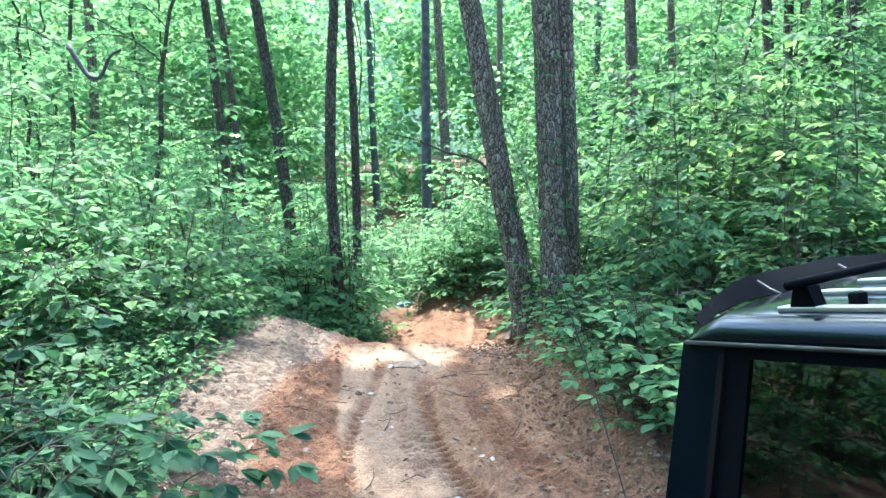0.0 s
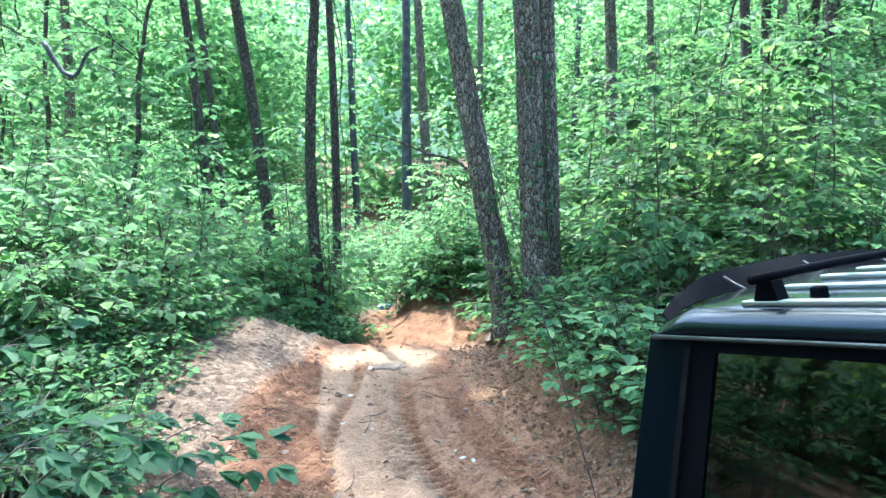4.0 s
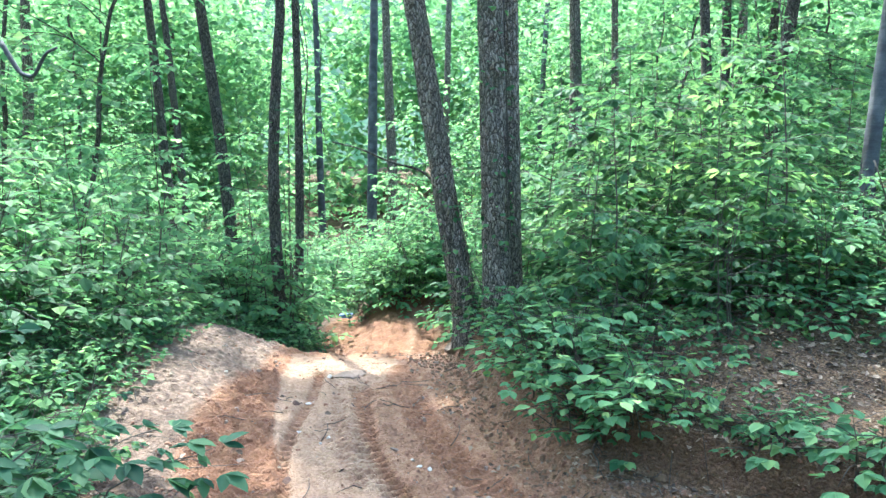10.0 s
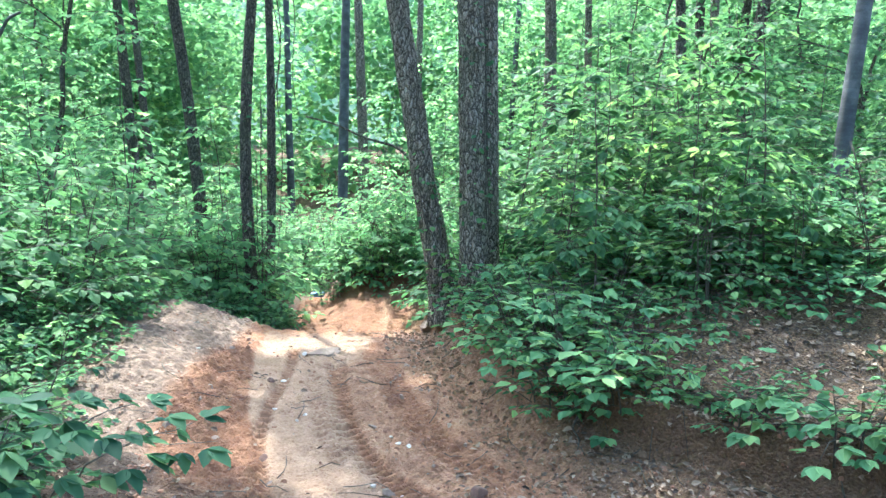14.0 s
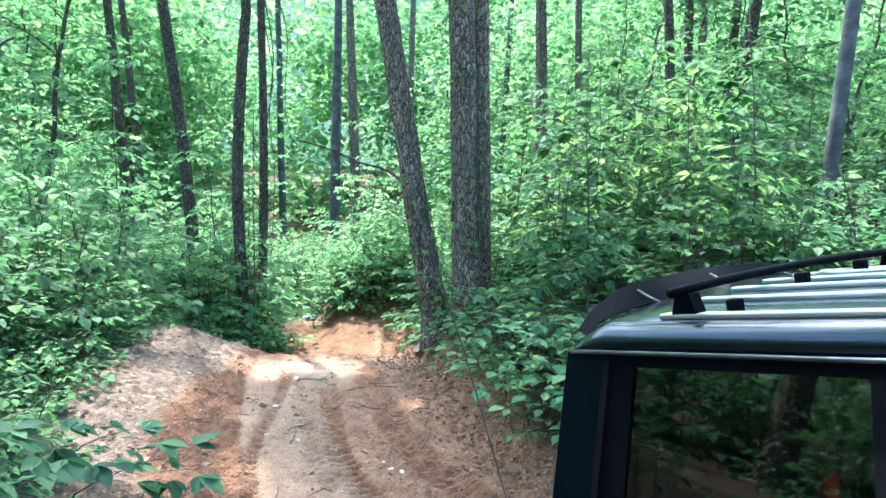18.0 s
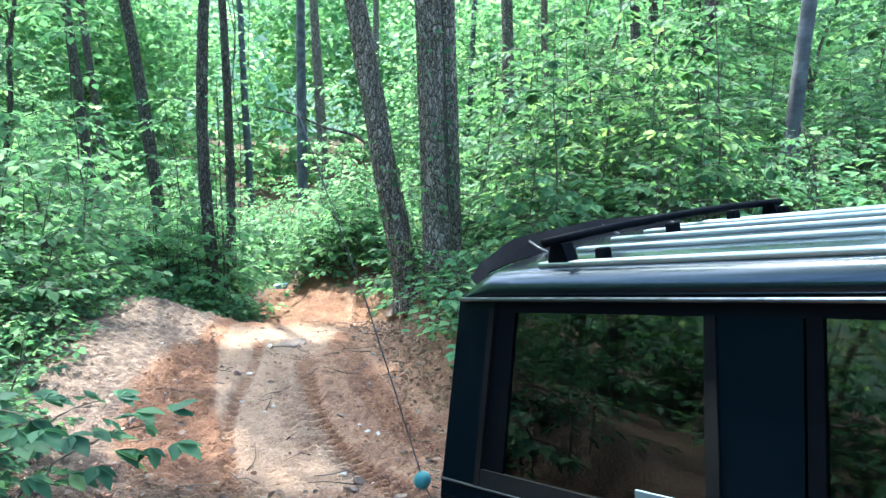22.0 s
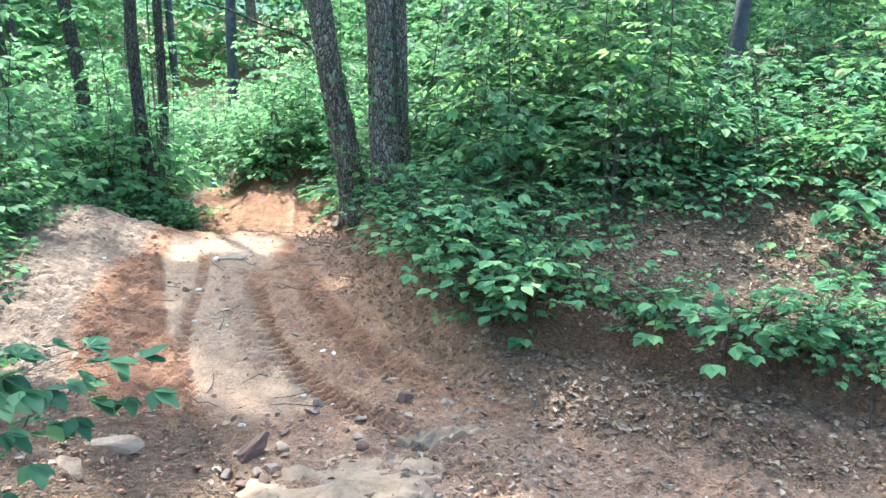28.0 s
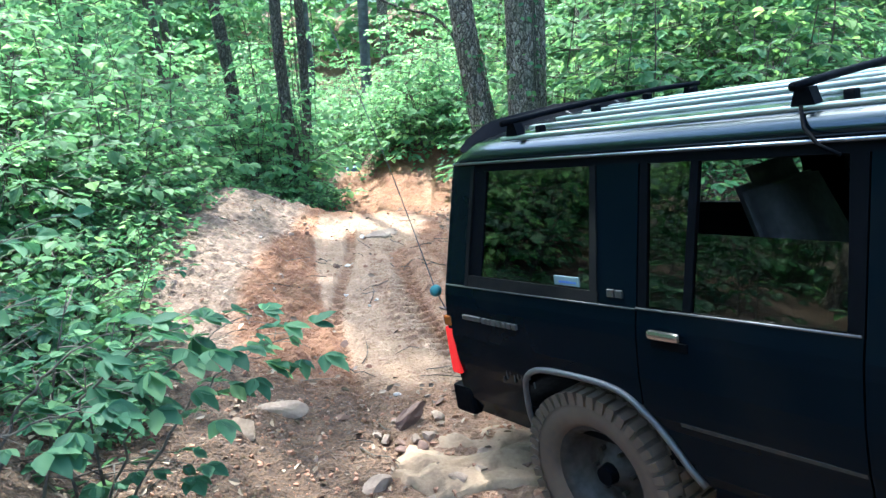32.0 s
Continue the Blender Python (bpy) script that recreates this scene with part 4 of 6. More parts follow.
# understory trees behind
small_trees = [plant("understory_tree", random.Random(60 + i), 6.5 + i, (R.gauss(0, 0.05), R.gauss(0, 0.05)), 0.045, 22, 2.1, 0.13, 0.10, 0.12, 1, (LEAF_FRESH, LEAF_HIGH_LIT, LEAF_FRESH, LEAF_HIGH_LIT)[i], BARK_DARK, False, 0.4, 0.55, 0.42) for i in range(4)]
deep = spots(S, 52, -17, 17, 12, 40, lambda x, y: off_track(x, y, 2.0, 1.2) and not -0.22 < x / y < 0.07 and not (1 < x < 9 and y < 17), 1.5)
deep += [(6.6, 15.2), (8.3, 13.4), (5.0, 16.4), (7.6, 17.2), (9.4, 15.6)]
round_about = spots(S, 12, -12, 12, -12, 10, lambda x, y: off_track(x, y, 3.5, 3.0) and math.hypot(x, y) > 5.5 and not (x > 1 and y > 4), 2.0)
# left trees alone take the lit leaf tone, right ones the darker
for protos, where in ((small_trees[1::2], [p for p in deep + round_about if p[0] < 1.5]), (small_trees[0::2], [p for p in deep + round_about if p[0] >= 1.5])):
    scatter(protos, where, S, "small woodland tree with layered green foliage", "tree", "understory trees", (0.8, 1.25))


def climber(x, y, radius, lean, z0, z1, count, seed, label):
    """Ivy leaves that cling round a trunk on thin runners."""
    rng = random.Random(seed)
    root = tagged(new("climbing_ivy"), label, "ivy")
    root.location = (x, y, height(x, y) - 0.15)
    lv, runs = Leaves(), []
    for k in range(5):
        a, pts = rng.random() * 6.28, []
        for i in range(14):
            z = z0 + (z1 - z0) * i / 13 * (0.6 + 0.4 * rng.random())
            a += rng.gauss(0, 0.15)
            r = radius * (1 - 0.035 * z) + 0.012
            pts.append((lean[0] * z + r * math.cos(a), lean[1] * z + r * math.sin(a), z))
        pts.sort(key=lambda p: p[2])
        runs.append((pts, [0.006] * 14))
    for _ in range(count):
        z = z0 + (z1 - z0) * rng.random() ** 1.2
        a = rng.random() * 6.28
        r = radius * (1 - 0.035 * z) + 0.015 + 0.05 * rng.random() ** 2
        out = np.array([math.cos(a), math.sin(a), 0.0])
        p = np.array([lean[0] * z, lean[1] * z, z]) + out * r
        lv.add(p, out * 0.5 + np.array([rng.gauss(0, 0.5), rng.gauss(0, 0.5), rng.gauss(-0.3, 0.4)]), out * 0.6 + np.array([0, 0, 0.8]) + np.array([rng.gauss(0, 0.3), rng.gauss(0, 0.3), 0]), rng.uniform(0.04, 0.085))
    v, f = twig_mesh(runs)
    tagged(link_mesh("runner", v, f, TWIG, root), kind="stuff")
    v, f = lv.arrays(fine=True)
    link_mesh("foliage", v, f, LEAF_FRESH, root, smooth=False)


climber(1.03, 7.85, 0.148, (-0.045, 0.05), 0.9, 5.5, 240, 3, "ivy sprigs climbing a thick trunk")
climber(0.76, 8.05, 0.13, (-0.185, 0.05), 0.2, 1.8, 120, 4, "ivy sprigs at the foot of a leaning trunk")
climber(-1.62, 10.3, 0.085, (-0.02, 0.04), 0.3, 3.2, 90, 5, "small leaves growing up a slender trunk")
climber(3.05, 14.5, 0.13, (-0.03, 0.03), 1.0, 6.0, 160, 6, "ivy sprigs climbing a distant trunk")


def hanging_vine(points, radius, label, name="vine", mat=None):
    pts = np.array(points, float)
    t = np.linspace(0, 1, len(pts))
    u = np.linspace(0, 1, 26)
    line = np.stack([np.interp(u, t, pts[:, i]) for i in range(3)], 1)
    for _ in range(3):
        line[1:-1] = (line[:-2] + 2 * line[1:-1] + line[2:]) / 4
    v, f = tube(line, np.linspace(radius, radius * 0.45, 26), 6)
    return tagged(link_mesh(name, v, f, mat or BARK_DARK), label, name.replace("_", " "))


hanging_vine([(-1.85, 11.45, 5.2), (-1.62, 11.3, 4.4), (-1.45, 11.2, 3.6), (-1.55, 11.3, 2.7), (-1.42, 11.2, 2.0), (-1.5, 11.3, 0.4)], 0.012, "thin woody vine hanging beside a slender tree")
hanging_vine([(-1.9, 11.4, 5.0), (-1.5, 11.2, 4.6), (-1.25, 11.1, 3.9), (-1.3, 11.1, 2.9), (-1.15, 11.1, 2.2)], 0.010, "thin woody vine hanging beside a slender tree")
hanging_vine([(-1.7, 11.4, 4.4), (-1.45, 11.2, 3.3), (-1.62, 11.25, 2.3), (-1.5, 11.2, 1.5)], 0.010, "thin woody vine hanging beside a slender tree")
hanging_vine([(0.62, 9.9, 1.2), (0.45, 9.9, 1.75), (0.2, 9.9, 2.02), (-0.2, 9.9, 2.1), (-0.6, 9.9, 2.28), (-0.95, 9.9, 2.35)], 0.022, "bent dark branch arching over the track", "bent_branch")
hanging_vine([(-4.35, 8.6, 3.3), (-4.1, 8.5, 2.95), (-3.9, 8.4, 2.9), (-3.75, 8.35, 3.15), (-3.6, 8.3, 3.2)], 0.03, "pale dead branch among green leaves", "dead_branch", BARK_SMOOTH)


def far_woods():
    """The wood goes on: leaf clumps far behind the trees."""
    rng = np.random.RandomState(5)
    groups = []
    for count, clumps, near, far, top, spread, lo, hi, wide in ((52000, 600, 33, 58, 17, 1.6, 0.3, 0.7, 0.85), (48000, 420, 22, 31, 8.5, 1.0, 0.13, 0.30, 0.7), (16000, 130, 34, 46, 13, 1.3, 0.25, 0.5, 0.16)):
        free = rng.uniform(-wide, wide, clumps)
        turn = np.where(rng.rand(clumps) < (0.72 if far > 50 else 1.0), free, rng.uniform(0, 2 * math.pi, clumps))
        if far < 40:
            # the wood is more open where the track leads on
            turn = np.where((turn > -0.2) & (turn < 0.06), turn - 0.3, turn)
        else:
            turn = np.where((turn > -0.3) & (turn < 0.1) & (rng.rand(clumps) < 0.6), turn + np.where(turn < -0.1, -0.35, 0.35), turn)
        out, up = rng.uniform(near, far, clumps), rng.uniform(0, top, clumps)
        k = rng.randint(0, clumps, count)
        at = np.stack([out[k] * np.sin(turn[k]), out[k] * np.cos(turn[k]) + 3, up[k]], 1) + rng.normal(0, 1, (count, 3)) * (spread, spread, spread * 0.6)
        at[:, 2] = np.maximum(at[:, 2], -1)
        groups.append((at, rng.uniform(lo, hi, count)))
    lv = Leaves()
    lv.pos, lv.size = np.concatenate([g[0] for g in groups]), np.concatenate([g[1] for g in groups])
    n = len(lv.pos)
    lv.dir, lv.nor = rng.normal(0, 1, (n, 3)) * (1, 1, 0.4), rng.normal(0, 0.6, (n, 3)) + (0, 0, 1)
    v, f = lv.arrays(fine=False, wide=0.55)
    ob = link_mesh("far_woods", v, f, LEAF_HIGH_LIT, smooth=False)
    tagged(ob, "distant sunlit green foliage of the wood", "foliage", kind="stuff")


far_woods()


def backdrop():
    """Glowing backdrop: bright hazy distance beyond the last trees, put in as emitted colour."""
    m = bpy.data.materials.new("glowing_haze")
    m.use_nodes = True
    n, l = m.node_tree.nodes, m.node_tree.links
    n.remove(n["Principled BSDF"])
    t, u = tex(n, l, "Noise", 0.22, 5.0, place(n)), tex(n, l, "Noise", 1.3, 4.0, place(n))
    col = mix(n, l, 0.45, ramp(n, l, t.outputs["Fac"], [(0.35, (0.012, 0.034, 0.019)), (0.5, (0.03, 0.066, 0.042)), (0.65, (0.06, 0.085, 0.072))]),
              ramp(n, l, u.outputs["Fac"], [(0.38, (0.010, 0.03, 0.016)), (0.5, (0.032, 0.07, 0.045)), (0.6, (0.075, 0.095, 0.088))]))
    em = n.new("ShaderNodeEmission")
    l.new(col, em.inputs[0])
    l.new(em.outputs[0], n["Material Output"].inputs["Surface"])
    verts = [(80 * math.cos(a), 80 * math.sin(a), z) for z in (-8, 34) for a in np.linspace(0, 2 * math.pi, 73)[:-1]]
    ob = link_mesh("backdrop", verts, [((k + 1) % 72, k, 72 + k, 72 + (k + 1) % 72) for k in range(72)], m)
    tagged(ob, "glowing backdrop painted as hazy green distance", "backdrop", kind="structure")


backdrop()

# ---------------------------------------------------------------- the vehicle


def plain(name, colour, rough=0.5, metal=0.0, grain=0.0, coat=0.0, dirt=None):
    m, n, l, b = material(name, rough, metal)
    b.inputs["Base Color"].default_value = (*colour, 1)
    b.inputs["Coat Weight"].default_value = coat
    if grain:
        t = tex(n, l, "Noise", 30.0, 5.0, place(n))
        u = tex(n, l, "Noise", 3.0, 4.0, place(n))
        c = mix(n, l, grain, colour, ramp(n, l, t.outputs["Fac"], [(0.3, tuple(v * 0.5 for v in colour)), (0.7, tuple(min(1, v * 1.6) for v in colour))]))
        if dirt:
            c = mix(n, l, ramp(n, l, u.outputs["Fac"], [(0.42, (0, 0, 0)), (0.7, (0.85, 0.85, 0.85))]), c, dirt)
        l.new(c, b.inputs["Base Color"])
        l.new(ramp(n, l, t.outputs["Fac"], [(0.3, (rough * 0.8,) * 3), (0.7, (min(1, rough * 1.25),) * 3)]), b.inputs["Roughness"])
    return m


def paint_material(shine=0.05):
    m, n, l, b = material("dark_green_paint", 0.25)
    t, u = tex(n, l, "Noise", 2.2, 5.0, place(n)), tex(n, l, "Noise", 45.0, 4.0, place(n))
    dust = ramp(n, l, t.outputs["Fac"], [(0.5, (0, 0, 0)), (0.85, (0.04, 0.04, 0.04))])
    l.new(mix(n, l, dust, (0.0012, 0.003, 0.005), (0.08, 0.06, 0.04)), b.inputs["Base Color"])
    l.new(ramp(n, l, u.outputs["Fac"], [(0.3, (0.12, 0.12, 0.12)), (0.75, (0.22, 0.22, 0.22))]), b.inputs["Roughness"])
    b.inputs["Specular IOR Level"].default_value = shine
    # blue tint on reflections stands in for mirrored sky
    b.inputs["Specular Tint"].default_value = (0.62, 0.82, 1.0, 1)
    return m


def glass_material(name="tinted_glass", tint=(0.24, 0.25, 0.21), bend=1.9):
    """Dark tinted glass that mirrors the wood."""
    m, n, l, b = material(name, 0.02)
    n.remove(b)
    tr, gl, mx, fr = n.new("ShaderNodeBsdfTransparent"), n.new("ShaderNodeBsdfGlossy"), n.new("ShaderNodeMixShader"), n.new("ShaderNodeFresnel")
    tr.inputs[0].default_value = (*tint, 1)
    gl.inputs[0].default_value, gl.inputs[1].default_value = (0.72, 0.73, 0.66, 1), 0.02
    fr.inputs[0].default_value = bend
    l.new(fr.outputs[0], mx.inputs[0])
    l.new(tr.outputs[0], mx.inputs[1])
    l.new(gl.outputs[0], mx.inputs[2])
    l.new(mx.outputs[0], n["Material Output"].inputs["Surface"])
    return m


PAINT, GLASS = paint_material(), glass_material()
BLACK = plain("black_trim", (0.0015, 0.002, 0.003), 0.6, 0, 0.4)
BLACK.node_tree.nodes["Principled BSDF"].inputs["Specular IOR Level"].default_value = 0.02
MATT = plain("matt_black_plastic", (0.002, 0.0025, 0.004), 0.95)
MATT.node_tree.nodes["Principled BSDF"].inputs["Specular IOR Level"].default_value = 0.12
RUBBER = plain("black_rubber_seal", (0.004, 0.0045, 0.005), 0.8, 0, 0.6, 0, (0.011, 0.011, 0.0105))
RUBBER.node_tree.nodes["Principled BSDF"].inputs["Specular IOR Level"].default_value = 0.03
TRIM_BRIGHT = plain("worn_bright_trim", (0.11, 0.13, 0.16), 0.35, 1.0, 0.3)
CHROME = plain("chrome", (0.45, 0.46, 0.48), 0.18, 1.0, 0.15)
RIB_SHEEN = plain("silver_rib_sheen", (0.5, 0.53, 0.57), 0.3, 0.9)
# same paint with stronger reflection, so only the roof shows the sky
ROOF = paint_material(0.45)
CLEAR = glass_material("clear_glass", (0.85, 0.87, 0.82), 1.12)
GREYTRIM = plain("grey_arch_trim", (0.06, 0.063, 0.068), 0.45, 0.4, 0.4)
TYRE = plain("muddy_tyre", (0.04, 0.026, 0.017), 0.98, 0, 0.7, 0, (0.09, 0.06, 0.04))
RIM = plain("dark_rim", (0.005, 0.005, 0.005), 0.7, 0.1, 0.5, 0, (0.018, 0.013, 0.009))
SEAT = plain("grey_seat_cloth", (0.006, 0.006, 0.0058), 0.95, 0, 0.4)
RED = plain("red_lens", (0.42, 0.008, 0.010), 0.2, 0, 0, 0.3)
RED.node_tree.nodes["Principled BSDF"].inputs["Emission Color"].default_value = (1.0, 0.03, 0.03, 1)
RED.node_tree.nodes["Principled BSDF"].inputs["Emission Strength"].default_value = 0.05
AMBER = plain("amber_lens", (0.16, 0.04, 0.006), 0.2, 0, 0, 0.3)
STICKER = plain("pale_blue_sticker", (0.12, 0.17, 0.18), 0.5)
STICKER_BLUE = plain("blue_print", (0.05, 0.12, 0.40), 0.5)
LETTER = plain("grey_letters", (0.05, 0.053, 0.053), 0.4, 0.4)
# colour of the painted highlights along door crease and waist
CREASE_GLINT = plain("teal_highlight", (0.002, 0.008, 0.010), 0.6, 0, 0.4)
TEAL = plain("teal_foam_ball", (0.02, 0.12, 0.13), 0.8, 0, 0.5, 0, (0.10, 0.15, 0.14))
CAP = plain("pale_cloth", (0.22, 0.21, 0.2), 0.9, 0, 0.4)

SIDE_Z = [0.40, 0.55, 0.72, 0.76, 0.90, 1.08, 1.16, 1.72, 1.80]
SIDE_Y = [0.80, 0.850, 0.868, 0.880, 0.885, 0.872, 0.852, 0.722, 0.70]


def box(bm, lo, hi, bevel=0.0):
    r = bmesh.ops.create_cube(bm, size=1.0)
    c, s = [(a + b) / 2 for a, b in zip(lo, hi)], [b - a for a, b in zip(lo, hi)]
    bmesh.ops.scale(bm, vec=s, verts=r["verts"])
    bmesh.ops.translate(bm, vec=c, verts=r["verts"])
    if bevel:
        edges = list({e for v in r["verts"] for e in v.link_edges})
        bmesh.ops.bevel(bm, geom=edges, offset=bevel, segments=2, affect="EDGES", profile=0.6)
    return r["verts"]


def block(name, lo, hi, mat, parent, bevel=0.01, label=""):
    bm = bmesh.new()
    box(bm, lo, hi, bevel)
    return part(name, bm, mat, parent, label)


def side_panel(name, outline, mat, parent, sign, inset=0.0, thick=0.012, label="", edge=0.004):
    """A sheet of the flank, cut to an outline in x and z, curved as the flank is."""
    bm = bmesh.new()
    bm.faces.new([bm.verts.new((x, 0, z)) for x, z in outline])
    for z in np.arange(0.5, 1.75, 0.05):
        bmesh.ops.bisect_plane(bm, geom=bm.verts[:] + bm.edges[:] + bm.faces[:], plane_co=(0, 0, z), plane_no=(0, 0, 1))
    for v in bm.verts:
        v.co.y = sign * (np.interp(v.co.z, SIDE_Z, SIDE_Y) - inset)
    bmesh.ops.recalc_face_normals(bm, faces=bm.faces[:])
    out = sum(f.normal.y for f in bm.faces) * sign
    if out < 0:
        bmesh.ops.reverse_faces(bm, faces=bm.faces[:])
    bmesh.ops.solidify(bm, geom=bm.faces[:], thickness=thick)
    return part(name, bm, mat, parent, label)


def bar(name, points, radius, mat, parent, sides=8, label=""):
    v, f = tube(points, [radius] * len(points), sides)
    return link_mesh(name, v, f, mat, parent, True, label)


ARCH_REAR = [(-0.472, 0.46), (-0.462, 0.68), (-0.422, 0.77), (-0.352, 0.815), (-0.242, 0.835), (0.058, 0.840), (0.178, 0.825), (0.263, 0.785), (0.348, 0.70), (0.438, 0.59), (0.508, 0.49)]


def smoothed(points, count=40):
    """A rounder line through a coarse one."""
    p = np.array(points, float)
    u = np.linspace(0, len(p) - 1, count)
    out = np.stack([np.interp(u, np.arange(len(p)), p[:, i]) for i in range(p.shape[1])], 1)
    for _ in range(4):
        out[1:-1] = (out[:-2] + 2 * out[1:-1] + out[2:]) / 4
    return out


def wheel(car, name, x, sign):
    """A muddy all-terrain tyre on a dark rim."""
    hub = new(name)
    hub.parent = car
    hub.location = (x - 0.06, sign * 0.74, 0.352)
    prof = [(0.235, 0.10), (0.26, 0.125), (0.32, 0.135), (0.37, 0.125), (0.385, 0.10), (0.388, 0.0), (0.385, -0.10), (0.37, -0.125), (0.32, -0.135), (0.26, -0.125), (0.235, -0.10)]
    n = 48
    verts, faces = [], []
    for i in range(n):
        a = 2 * math.pi * i / n
        for r, y in prof:
            verts.append((r * math.cos(a), y, r * math.sin(a)))
    k = len(prof)
    for i in range(n):
        for j in range(k):
            faces.append((i * k + j, i * k + (j + 1) % k, ((i + 1) % n) * k + (j + 1) % k, ((i + 1) % n) * k + j))
    tyre = link_mesh("tyre", verts, faces, TYRE, hub, True, "muddy chunky off-road tyre")
    verts, faces = [], []
    for i in range(44):
        for row, (y0, y1, r0) in enumerate(((-0.137, -0.055, 0.36), (-0.045, 0.045, 0.383), (0.055, 0.137, 0.36))):
            a = 2 * math.pi * (i + 0.5 * (row % 2)) / 44
            b = len(verts)
            for aa in (a - 0.045, a + 0.045):
                for yy in (y0, y1):
                    for rr in (0.37 if row != 1 else 0.38, 0.402):
                        if rr < 0.4 and abs(yy) > 0.1:
                            rr = 0.345
                        verts.append((rr * math.cos(aa), yy, rr * math.sin(aa)))
            faces += [(b, b + 1, b + 3, b + 2), (b + 4, b + 6, b + 7, b + 5), (b, b + 4, b + 5, b + 1), (b + 2, b + 3, b + 7, b + 6), (b + 1, b + 5, b + 7, b + 3)]
    tagged(link_mesh("tread", verts, faces, TYRE, hub, False), kind="stuff")
    prof = [(0.0, 0.03), (0.06, 0.035), (0.075, 0.01), (0.15, -0.02), (0.19, -0.03), (0.205, 0.07), (0.235, 0.105), (0.245, 0.10), (0.235, -0.10), (0.0, -0.10)]
    verts, faces = [], []
    for i in range(32):
        a = 2 * math.pi * i / 32
        for r, y in prof:
            verts.append((r * math.cos(a), sign * y, r * math.sin(a)))
    k = len(prof)
    for i in range(32):
        for j in range(k - 1):
            faces.append((i * k + j, i * k + j + 1, ((i + 1) % 32) * k + j + 1, ((i + 1) % 32) * k + j))
    link_mesh("rim", verts, faces, RIM, hub, True, "dark dusty steel rim")
    bm = bmesh.new()
    bmesh.ops.create_cone(bm, cap_ends=True, segments=16, radius1=0.05, radius2=0.042, depth=0.05, matrix=pose(0, sign * 0.05, 0, 90))
    part("hub_cap", bm, BLACK, hub)
    for i in range(6):
        a = i * math.pi / 3
        bm = bmesh.new()
        bmesh.ops.create_cone(bm, cap_ends=True, segments=6, radius1=0.011, radius2=0.011, depth=0.03, matrix=pose(0.105 * math.cos(a), sign * 0.012, 0.105 * math.sin(a), 90))
        part("wheel_nut", bm, RIM, hub)
    return hub


